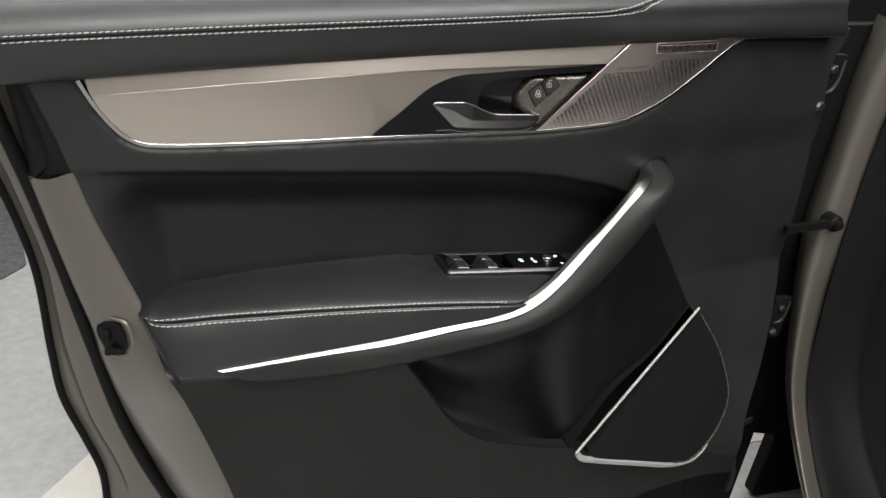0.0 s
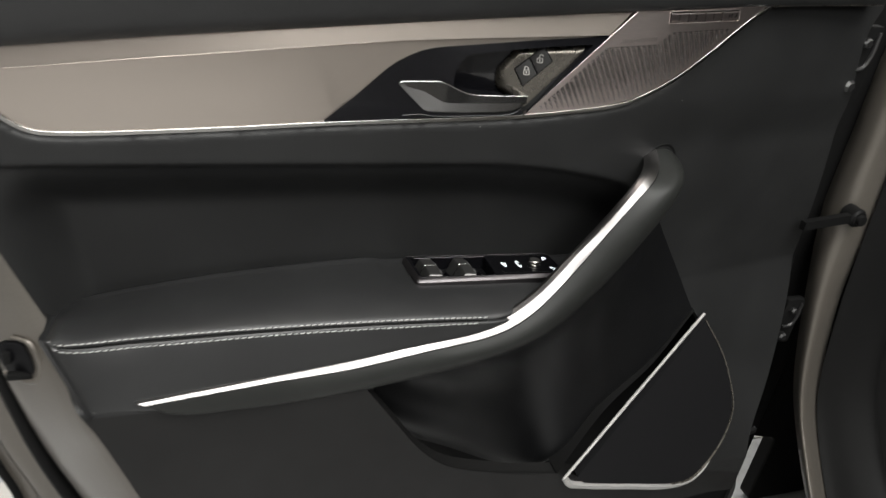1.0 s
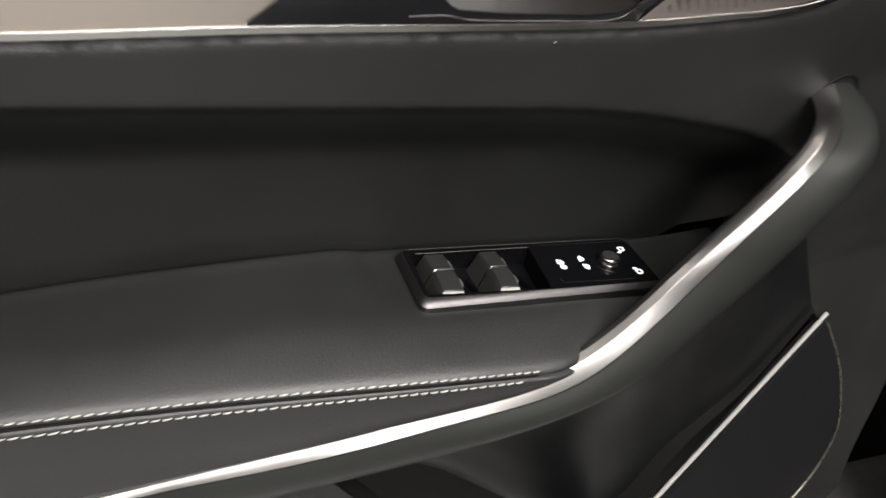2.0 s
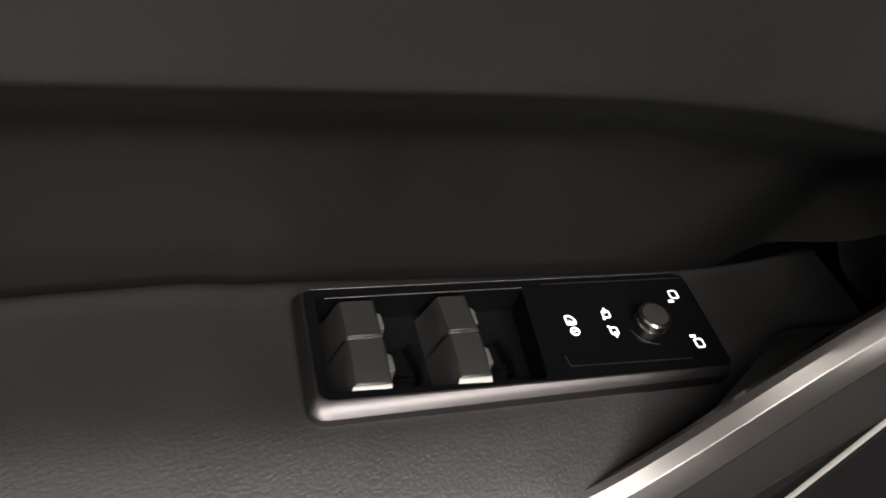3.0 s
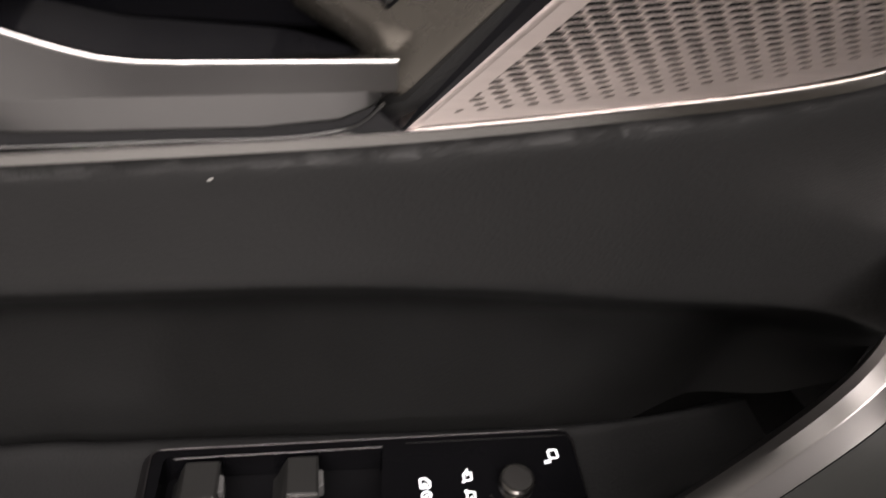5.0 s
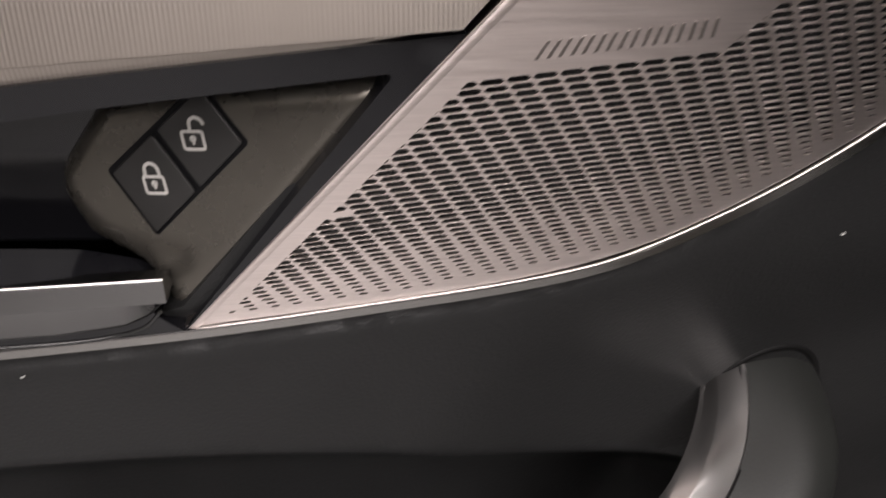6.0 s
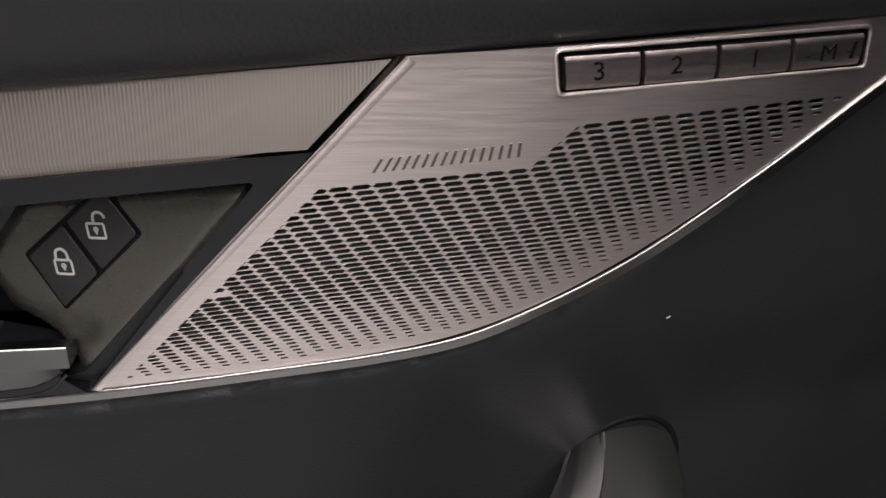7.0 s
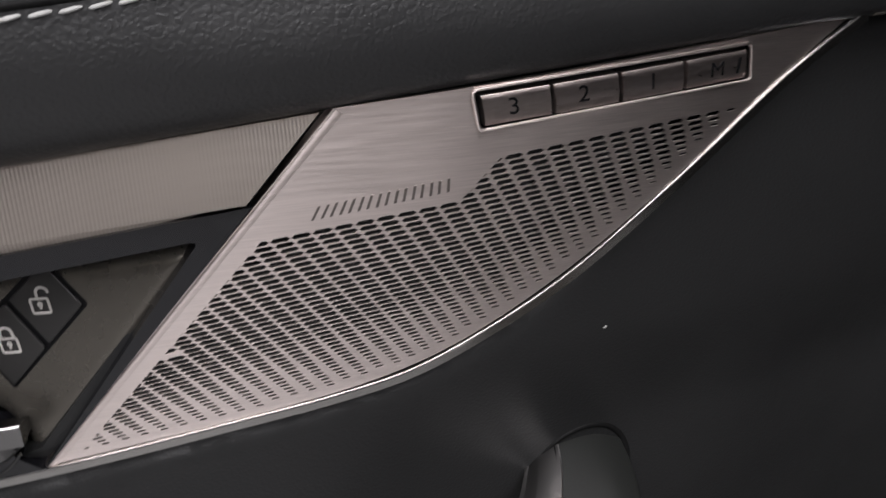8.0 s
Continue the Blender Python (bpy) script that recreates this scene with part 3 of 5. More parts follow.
card = sheet(outline, [hole, shrink(gloss_loop, 0.005)[::2]], 0.0055, on_rolled_card, 0.022,
             along=[[tuple(v) for v in (edge_run + edge_out * k)[4:-4:2]] for k in (0.003, 0.005, 0.007, 0.0095)] + [[(float(x), ridge_z(x) - k) for x in np.arange(-0.37, 0.44, 0.004)] for k in (0.0, 0.003, 0.006, 0.009, 0.012)])
lower = card.copy()


def below_joint(f):
    q = f.calc_center_median()
    return q.z < np.interp(q.x, (-0.3, -0.08, -0.016, 0.1, 0.27, 0.5, 0.66), (0.548, 0.549, 0.552, 0.42, 0.36, 0.30, 0.26))


# the part below the joint gets the darker base, shade included
bmesh.ops.delete(card, geom=[f for f in card.faces if below_joint(f)], context="FACES")
bmesh.ops.delete(lower, geom=[f for f in lower.faces if not below_joint(f)], context="FACES")
dpart("door_card", card, VINYL, "soft black vinyl door card", sharp=60)
dpart("lower_panel", lower, PANEL, "hard matt black lower door panel, darkened for weaker light low down", sharp=60)

back = rounded([(-0.38, 0.90), (-0.30, 0.45), (-0.18, 0.24), (-0.10, -0.10), (0.71, -0.115), (0.66, 0.24), (0.60, 0.94)], 0.03)
dpart("card_backing", plate(back, lambda u, v, h: (u, 0.095 - h, v), -0.01, 0.0, 0.002), RUBBER)

# pocket behind the opening
lip = [(-0.016, -0.077, 0.552), (0.024, -0.077, 0.496), (0.063, -0.077, 0.444), (0.101, -0.077, 0.412), (0.159, -0.077, 0.39), (0.272, -0.071, 0.36)]
bm = loft([lip, moved(lip, 0.0, 0.003, 0.0003), moved(lip, 0.001, 0.008, -0.008), moved(lip, 0.002, 0.03, -0.06)], 50, 3)
dpart("pocket_rim", bm, PLASTIC, sharp=60)
# one smooth lining runs from under the pull handle into the pocket and up to the speaker
spk, lip_p, wr, go_p = [(0.269, -0.071, 0.363), (0.343, -0.044, 0.437), (0.424, -0.001, 0.489), (0.492, 0.023, 0.552)], [(-0.016, -0.077, 0.552), (0.024, -0.077, 0.496), (0.063, -0.077, 0.444), (0.101, -0.077, 0.412), (0.159, -0.077, 0.39), (0.272, -0.071, 0.36)], [(0.376, 0.019, 0.712), (0.379, 0.018, 0.674), (0.44, 0.025, 0.593), (0.492, 0.023, 0.552)], [(-0.233, -0.078, 0.546), (-0.082, -0.078, 0.549), (0.046, -0.078, 0.565), (0.137, -0.077, 0.584), (0.2, -0.073, 0.608), (0.262, -0.06, 0.656), (0.30, -0.054, 0.703), (0.332, -0.048, 0.746), (0.350, -0.042, 0.770), (0.363, -0.028, 0.784), (0.373, -0.008, 0.792), (0.371, 0.012, 0.798)]
go_c = curve(go_p, 90)
w0 = [tuple(q + np.array((0, 0.006, 0))) for q in go_c if q[0] > go_p[1][0] and q[2] < go_p[6][2] - 0.01][::3] + [wr[0]]
spk = [on_speaker(p[0], p[2], 0.0) for p in spk]
w2 = [(lip_p[0][0] - 0.02, 0.045, lip_p[0][2]), (lip_p[2][0], 0.07, lip_p[2][2] - 0.07), (lip_p[4][0], 0.065, lip_p[4][2] - 0.07)]
w2 += [(p[0] - 0.002, p[1] + d, p[2]) for p, d in zip(spk, (0.030, 0.013, 0.007, 0.004))]
W0, W2 = curve(w0, 60), curve(w2, 60)
s_run = np.linspace(0, 1, 60)
deep = np.stack((s_run * 0, 0.09 * (1 - s_run) ** 1.3, s_run * 0), axis=1)
bm = loft([W0 + np.array((0, 0.02, 0.008)), W0, W0 * 0.75 + W2 * 0.25 + deep * 0.75, W0 * 0.45 + W2 * 0.55 + deep, W0 * 0.18 + W2 * 0.82 + deep * 0.45, W2, W2 + np.array((0, 0.02, -0.04)) * (1 - s_run[:, None]) ** 0.5], 80, 6)
dpart("pocket_lining", bm, POCKET, "smooth black lining of the storage pocket", sharp=80)
# dark flank between lining and card, and the speaker's upright side
bm = loft([wr, moved(wr, -0.012, 0.02, 0.0), moved(wr, -0.03, 0.05, 0.0)], 30, 3)
loft([spk, moved(spk, 0.0, 0.02), moved(spk, 0.0, 0.07)], 30, 2, bm)
dpart("pocket_flank", bm, PLASTIC, sharp=60)

# upper padded roll with its seam
pm, pe = [(-0.478, -0.026, 0.93), (-0.449, -0.027, 0.934), (-0.181, -0.028, 0.963), (0.15, -0.022, 0.993), (0.404, -0.0, 1.011), (0.611, 0.025, 1.026)], [(-0.463, -0.004, 0.888), (-0.379, -0.008, 0.899), (-0.236, -0.009, 0.917), (-0.114, -0.01, 0.931), (0.008, -0.01, 0.944), (0.248, -0.012, 0.97), (0.426, 0.002, 0.983), (0.625, 0.028, 0.991)]
rows_pad = [moved(pm, 0, 0.16, 0.055), moved(pm, 0, 0.085, 0.052), moved(pm, 0, 0.034, 0.038), moved(pm, 0, 0.006, 0.018), pm,
            [tuple(v) for v in (curve(pm, 40) * 0.42 + curve(pe, 40) * 0.58 + np.array((0, -0.004, 0)))], pe, moved(pe, 0, 0.010, -0.0015), moved(pe, 0, 0.035, 0.004)]
pad = loft(rows_pad, 110, 5)
pad.normal_update()
tree = BVHTree.FromBMesh(pad)
dpart("upper_roll", pad, LEATHER, "black leather padded sill roll", sharp=80)
bm = stitching([(-0.466, -0.03, 0.94), (-0.447, -0.03, 0.942), (-0.291, -0.03, 0.959), (-0.181, -0.03, 0.97), (-0.004, -0.03, 0.987), (0.149, -0.02, 1.001), (0.211, -0.015, 1.007), (0.273, -0.0, 1.019), (0.308, 0.01, 1.035)], tree, seed=3)
ob = dpart("stitching", bm, THREAD, "twin rows of white thread", sharp=60)
ob["kind"] = "stuff"
bm = stitching([(-0.467, -0.03, 0.932), (-0.442, -0.03, 0.936), (-0.237, -0.03, 0.958), (-0.003, -0.03, 0.981), (0.15, -0.02, 0.996), (0.213, -0.015, 1.002), (0.267, -0.0, 1.01), (0.311, 0.01, 1.023), (0.348, 0.02, 1.038)], tree, seed=4)
ob = dpart("stitching", bm, THREAD, "twin rows of white thread", sharp=60)
ob["kind"] = "stuff"


def seam(a, b, tree):
    mid = (curve(a, 80) + curve(b, 80)) / 2
    path = []
    for q in mid:
        hit, nrm, _, _ = tree.find_nearest(Vector(q))
        path.append(tuple(hit + nrm * (0.0002 if nrm.dot(Vector((0, -0.8, 0.6))) > 0 else -0.0002)))
    return sweep(path, ring(0.0011, 0.0007, 6), n=0)


dpart("seam", seam([(-0.466, -0.03, 0.94), (-0.447, -0.03, 0.942), (-0.291, -0.03, 0.959), (-0.181, -0.03, 0.97), (-0.004, -0.03, 0.987), (0.149, -0.02, 1.001), (0.211, -0.015, 1.007), (0.273, -0.0, 1.019), (0.308, 0.01, 1.035)], [(-0.467, -0.03, 0.932), (-0.442, -0.03, 0.936), (-0.237, -0.03, 0.958), (-0.003, -0.03, 0.981), (0.15, -0.02, 0.996), (0.213, -0.015, 1.002), (0.267, -0.0, 1.01), (0.311, 0.01, 1.023), (0.348, 0.02, 1.038)], tree), RUBBER, sharp=60)

dpart("roll_edge", sweep([(0.437, 0.0035, 0.983), (0.50, 0.0115, 0.9865), (0.56, 0.0195, 0.9885), (0.622, 0.0280, 0.9905)], ring(0.0007, 0.0006, 6), n=30), SATIN, "thin satin line under the padded roll", sharp=60)

# metal insert with its sloping upper facet
ins = [(-0.3751, 0.8787), (-0.2361, 0.8966), (-0.1124, 0.9115), (0.0116, 0.9258), (0.2231, 0.942), (0.1397, 0.928), (0.0591, 0.9174), (0.0276, 0.9104), (-0.0021, 0.8944), (-0.0366, 0.8601), (-0.0605, 0.8386), (-0.1737, 0.8305), (-0.3074, 0.8246), (-0.3278, 0.827), (-0.3436, 0.8346), (-0.3554, 0.846), (-0.3695, 0.8663)]
dpart("insert_face", plate(dense(ins[:5], 60) + dense(ins[5:11], 50) + dense(ins[11:] + ins[:1], 40)[:-1], on_face, -0.004, 0.0, 0.0008), INSERT, "satin champagne ribbed metal insert")
bm = loft([moved([(-0.38, -0.001, 0.897), (-0.236, -0.002, 0.914), (-0.113, -0.003, 0.929), (0.01, -0.005, 0.943), (0.248, -0.007, 0.967)], 0, 0.008, 0.003), [(-0.38, -0.001, 0.897), (-0.236, -0.002, 0.914), (-0.113, -0.003, 0.929), (0.01, -0.005, 0.943), (0.248, -0.007, 0.967)], [(-0.375, -0.004, 0.879), (-0.236, -0.005, 0.897), (-0.113, -0.007, 0.912), (0.011, -0.009, 0.926), (0.225, -0.012, 0.943)], moved([(-0.375, -0.004, 0.879), (-0.236, -0.005, 0.897), (-0.113, -0.007, 0.912), (0.011, -0.009, 0.926), (0.225, -0.012, 0.943)], 0, 0.006, -0.0006)], 80, 1, straight=True)
dpart("insert_facet", bm, INSERT, "fluted champagne metal facet")
end = [(-0.386, 0.8951), (-0.3731, 0.8693), (-0.3555, 0.8441), (-0.3437, 0.8327), (-0.3279, 0.825), (-0.3075, 0.823), (-0.1737, 0.8288), (-0.068, 0.836), (0.1507, 0.8479), (0.2122, 0.8551), (0.2479, 0.8602), (0.2735, 0.8662), (0.2974, 0.877), (0.3316, 0.8975), (0.3704, 0.9298), (0.4084, 0.9645), (0.4354, 0.983)]
dpart("insert_strip", sweep([on_face(x, z, 0.0) for x, z in dense(end, 160)], [(-0.0024, -0.006), (-0.0024, -0.0006), (-0.0021, 0.0002), (-0.0014, 0.0006), (0.0022, 0.0001), (0.0027, -0.0010), (0.0027, -0.006)], n=0), EDGING, "thin satin chrome edging")

# the edging's highlight, put in as a thin bead of lighter chrome
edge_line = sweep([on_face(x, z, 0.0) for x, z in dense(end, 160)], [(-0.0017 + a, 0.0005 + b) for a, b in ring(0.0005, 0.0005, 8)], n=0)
dpart("edging_highlight", edge_line, BRIGHT, "lighter chrome bead drawn as the highlight of the edging")

# black surround of the release lever
loop = gloss_loop
bx = [(0.1365, 0.914), (0.1195, 0.8915), (0.1187, 0.882), (0.1215, 0.8713), (0.137, 0.864), (0.1437, 0.855), (0.1485, 0.8486), (0.2135, 0.9285), (0.209, 0.9275), (0.1645, 0.9205), (0.1445, 0.916)]
box_loop = rounded(bx, [0.003, 0.004, 0.003, 0.004, 0.004, 0.004, 0.0015, 0.002, 0.002, 0.003, 0.003])
opening = rounded([(0.0624, 0.8781), (0.0611, 0.8942), (0.0661, 0.9058), (0.0729, 0.9148), (0.1428, 0.9245), (0.2105, 0.9318), (0.1495, 0.8502), (0.144, 0.856), (0.139, 0.864), (0.122, 0.8695), (0.0832, 0.8724)], [0.006, 0.006, 0.004, 0.006, 0.004, 0.003, 0.001, 0.002, 0.004, 0.004, 0.006])
bm = sheet(loop, [opening], 0.006, lambda u, v, h: on_face(u, v, 0.0015), 0.018)
dpart("lever_surround", bm, CUP, "piano black lever surround")
dpart("lever_cup", plate(shrink(rounded([(0.058, 0.866), (0.058, 0.905), (0.068, 0.918), (0.15, 0.928), (0.15, 0.862)], 0.006), 0.0), lambda u, v, h: on_face(u, v, h), -0.034, -0.028, 0.002), CUP, "glossy black finger cup")
box_a = np.array(box_loop)
box_b = np.roll(box_a, -1, axis=0)


def on_bezel(x, z, h):
    """The lock switch's bezel: flat round the keys, rolled away along its rim."""
    q, ab = np.array((x, z)), box_b - box_a
    f = np.clip(np.sum((q - box_a) * ab, axis=1) / np.maximum(np.sum(ab * ab, axis=1), 1e-12), 0, 1)
    d = float(np.min(np.linalg.norm(box_a + ab * f[:, None] - q, axis=1)))
    r = 0.0058 if x > 0.15 else 0.0045 + 0.0100 * smooth((0.894 - z) / 0.02) * smooth((0.152 - x) / 0.012)
    fall = 0.0 if d >= r else r - math.sqrt(max(0.0, r * r - (r - d)**2))
    return on_lock(x, z, -fall - h)


dpart("lock_bezel", sheet(box_loop, [], 0.0016, on_bezel, 0.012), SATIN, "satin dark grey lock switch bezel", sharp=60)
# rim of the surround, with its highlight put into a lighter material
rim_line = [on_face(x, z, 0.0016) for x, z in dense([(0.012, 0.8470), (0.034, 0.8482), (0.044, 0.8466), (0.09, 0.8478), (0.128, 0.8496), (0.139, 0.8530), (0.1445, 0.8590)], 50)]
dpart("surround_rim", sweep(rim_line, ring(0.0006, 0.0006, 8), n=0), RIMGLOSS, "black lip under the lever, made lighter for its highlight", sharp=60)
lk = [(0.1355, 0.8956), (0.1455, 0.8789), (0.173, 0.9081), (0.1636, 0.9218), (0.1549, 0.9169)]
key = [lk[0], lk[1], lk[2], (lk[3][0] - 0.0005, lk[3][1])]
bm = plate(rounded(shrink(key, -0.0011), 0.0014), on_lock, -0.004, 0.0001, 0.0001)
sw_lock = dpart("lock_switch", bm, RECESS, "twin lock and unlock push switch")
k = np.array(key)
for a, b in ((0.0, 0.485), (0.515, 1.0)):
    q = [k[0] + (k[3] - k[0]) * a, k[1] + (k[2] - k[1]) * a, k[1] + (k[2] - k[1]) * b, k[0] + (k[3] - k[0]) * b]
    q = shrink([tuple(v) for v in q], 0.0006)
    dpart("push_button", plate(rounded(q, 0.001), on_lock, -0.002, 0.0010, 0.0004), LOCKKEY, parent=sw_lock)


def padlock(cx, cz, s, turn, opened):
    """A padlock symbol: body, shackle and keyhole."""
    c, d = math.cos(radians(turn)), math.sin(radians(turn))

    def lay(u, v, h):
        return on_lock(cx + (u * c - v * d) * s, cz + (u * d + v * c) * s, h)
    bm = bmesh.new()
    body = rounded([(-0.5, -0.75), (0.5, -0.75), (0.5, 0.1), (-0.5, 0.1)], 0.12, 3)
    stroke(bm, body, 0.13, lay, 0.0010, closed=True)
    shift = 0.30 if opened else 0.0
    stroke(bm, [(-0.36 + shift, 0.1)] + arc(shift, 0.42, 0.34, 180, 0, 10) + ([] if opened else [(0.36, 0.1)]), 0.15, lay, 0.0010)
    stroke(bm, arc(0, -0.25, 0.1, 0, 330, 8), 0.12, lay, 0.0010, closed=True)
    stroke(bm, [(0, -0.32), (0, -0.52)], 0.12, lay, 0.0010)
    return bm


il = [(0.1473, 0.8952), (0.1595, 0.9089)]
dpart("padlock_symbol", padlock(il[0][0], il[0][1] + 0.0004, 0.0055, 6, False), PRINT, "white closed padlock symbol", parent=sw_lock)
dpart("padlock_symbol", padlock(il[1][0], il[1][1] + 0.0004, 0.0055, 6, True), PRINT, "white open padlock symbol", parent=sw_lock)

# release lever
lever_top = [(0.0040, 0.8812), (0.0065, 0.8838), (0.0450, 0.8852), (0.0560, 0.8822), (0.0660, 0.8779), (0.0747, 0.8744), (0.0820, 0.8722), (0.0900, 0.8712), (0.1000, 0.8711), (0.1475, 0.8718)]
lever_mid = [(0.0040, 0.8808), (0.0317, 0.8743), (0.0450, 0.8675), (0.0536, 0.8638), (0.0620, 0.8630), (0.0850, 0.8632), (0.1470, 0.8645)]
lever_low = [(0.0040, 0.8803), (0.0335, 0.8530), (0.0385, 0.8512), (0.0750, 0.8513), (0.1150, 0.8522), (0.1340, 0.8545), (0.1410, 0.8580), (0.1475, 0.8640)]
stations = sorted({x for row in (lever_top, lever_mid, lever_low) for x, _ in row} | {float(x) for x in np.linspace(0.01, 0.144, 34)})
bm = bmesh.new()
cols = []
for x in stations:
    zt, zm, zl = (float(np.interp(x, [q[0] for q in row], [q[1] for q in row])) for row in (lever_top, lever_mid, lever_low))
    ridge = float(np.interp(x, (0.004, 0.03, 0.055, 0.08, 0.147), (0.0022, 0.0040, 0.0062, 0.0050, 0.0042)))
    foot = float(np.interp(x, (0.004, 0.034, 0.06, 0.147), (0.0018, 0.0010, 0.0026, 0.0022)))
    cols.append([bm.verts.new((x, face_y(x, z) - o, z)) for z, o in ((zt - 0.003, -0.006), (zt, 0.0012), (zt - 0.0004, 0.0026), (zm, ridge), (zl + 0.0012, foot + 0.0006), (zl, foot), (zl + 0.0005, -0.012))])
for a, b in zip(cols, cols[1:]):
    for k in range(len(a) - 1):
        bm.faces.new((a[k], b[k], b[k + 1], a[k + 1]))
bm.faces.new(cols[-1])
dpart("release_lever", bm, LEVER, "satin chrome release lever", sharp=9)
lever_line = [(x, face_y(x, z) - 0.0022, z - 0.0002) for x, z in lever_top]
dpart("lever_edge", sweep(lever_line, ring(0.0006, 0.0006, 8), n=0), BRIGHT, "bright polished upper edge of the lever", sharp=60)

# tweeter grille with its perforations
gr = [(0.2516, 0.9691), (0.1494, 0.8503), (0.1803, 0.8537), (0.2086, 0.857), (0.248, 0.8631), (0.2724, 0.8696), (0.2951, 0.8793), (0.33, 0.9008), (0.3697, 0.9328), (0.4075, 0.9672), (0.4273, 0.9831)]
g_loop = [gr[0]] + dense(gr[:2], 40)[1:-1] + dense(gr[1:], 110)[:-1] + dense([gr[-1], gr[0]], 50)[:-1]
memory_loop = [(0.2914, 0.9713), (0.3872, 0.9777), (0.3907, 0.9648), (0.2945, 0.9583)]
bottom = np.array(dense(gr[1:], 200))


def lattice(i, j):
    """The slots' oblique grid: its rows close up towards the lower edge."""
    x, z = 0.2334, 0.9282
    for k in range(abs(i)):
        f = k if i > 0 else 0
        x += (0.0064 + 0.000045 * f) * (1 if i > 0 else -1)
        z += (0.00076 - 0.000014 * f) * (1 if i > 0 else -1)
    ii = max(0, i)
    for k in range(abs(j)):
        f = 1.0 - 0.0085 * max(0, k - 4) if j > 0 else 1.0
        x += (0.00124 - 0.00001 * ii) * f * (1 if j > 0 else -1)
        z -= (0.00192 + 0.000008 * ii) * f * (1 if j > 0 else -1)
    return np.array((x, z))


def clipped(poly, at, along):
    """The part of a slot that lies to the right of a line."""
    out = []
    side = [along[0] * (q[1] - at[1]) - along[1] * (q[0] - at[0]) for q in poly]
    for k, q in enumerate(poly):
        r, a, b = poly[(k + 1) % len(poly)], side[k], side[(k + 1) % len(poly)]
        if a <= 0:
            out.append(q)
        if a * b < 0:
            out.append(tuple(np.array(q) + (np.array(r) - np.array(q)) * a / (a - b)))
    return out


holes = []
for j in range(-6, 46):
    for i in range(-24, 27):
        q = lattice(i, j)
        if not inside([q], g_loop)[0] or q[0] > 0.389:
            continue
        far = float(np.min(np.linalg.norm(bottom - q, axis=1)))
        if far < 0.0038:
            continue
        f = min(1.0, (far - 0.0038) / float(np.interp(q[0], (0.16, 0.22, 0.28, 0.30, 0.38), (0.0185, 0.043, 0.041, 0.032, 0.010))))
        a, b = 0.0031 * (0.45 + 0.55 * min(1.0, f * 1.7)), 0.00083 * (0.40 + 0.60 * min(1.0, f * 1.45))
        ax = lattice(i + 1, j) - q
        ax /= np.linalg.norm(ax)
        nv = np.array((-ax[1], ax[0]))
        poly = [tuple(q + ax * m + nv * n2) for m, n2 in [(-a, -b * 0.15), (-a * 0.62, b), (a * 0.66, b), (a, b * 0.15), (a * 0.62, -b), (-a * 0.66, -b)]]
        poly = clipped(poly, (0.1640, 0.8570), (0.0628, 0.0704))
        if j < 0:
            poly = clipped(poly, (0.2895, 0.9350), (0.0113, 0.0122))
        if len(poly) < 3:
            continue
        w = np.array(poly)
        if np.ptp(w[:, 0]) < 0.0010 or min(np.linalg.norm(w - np.roll(w, 1, axis=0), axis=1)) < 2e-5:
            continue
        holes.append(poly)
mem_hole = rounded(memory_loop, 0.0022)
bm = sheet(g_loop, holes + [mem_hole], 0.005, on_face, 0.0)
for lp in holes:
    mid = np.mean(lp, axis=0)
    rings = [[bm.verts.new(on_face(*(mid + (np.array(q) - mid) * np.array(k)), -h)) for q in lp] for k, h in (((1.0, 1.0), 0.0), ((0.99, 0.965), 0.00006), ((0.98, 0.93), 0.0002), ((0.98, 0.93), 0.00065))]
    for r0, r1 in zip(rings, rings[1:]):
        for k in range(len(lp)):
            bm.faces.new((r0[k], r0[(k + 1) % len(lp)], r1[(k + 1) % len(lp)], r1[k]))
bmesh.ops.remove_doubles(bm, verts=bm.verts, dist=1e-6)
grille = dpart("tweeter_grille", bm, GRILLE, "brushed bronze steel tweeter grille with slot perforations", sharp=25)
bm = bmesh.new()
for lp in (g_loop, mem_hole):
    rings = [[bm.verts.new(on_face(u, v, -h)) for u, v in lp] for h in (0.0001, 0.0016)]
    for j in range(len(lp)):
        k = (j + 1) % len(lp)
        bm.faces.new((rings[0][j], rings[0][k], rings[1][k], rings[1][j]))
dpart("grille_rim", bm, GRILLE, parent=grille)
dpart("grille_backing", plate(shrink(g_loop, 0.0015), lambda u, v, h: on_face(u, v, h), -0.012, -0.0045, 0.001), RECESS, parent=grille)
rim = [on_face(x, z, 0.0004) for x, z in dense([gr[0], gr[1]], 40)]
dpart("grille_flange", sweep(rim, [(0.0003, -0.005), (0.0003, -0.0018), (0.0001, -0.0010), (-0.0004, -0.0004), (-0.0011, -0.00015), (-0.0020, -0.0002), (-0.0030, -0.00045), (-0.0030, -0.005)], n=0), GRILLE, parent=grille, sharp=62)
# maker's mark: plain upright bars pressed into the metal
lg = [(0.2425, 0.9338), (0.2872, 0.9390), (0.2450, 0.9385), (0.2872, 0.9438)]
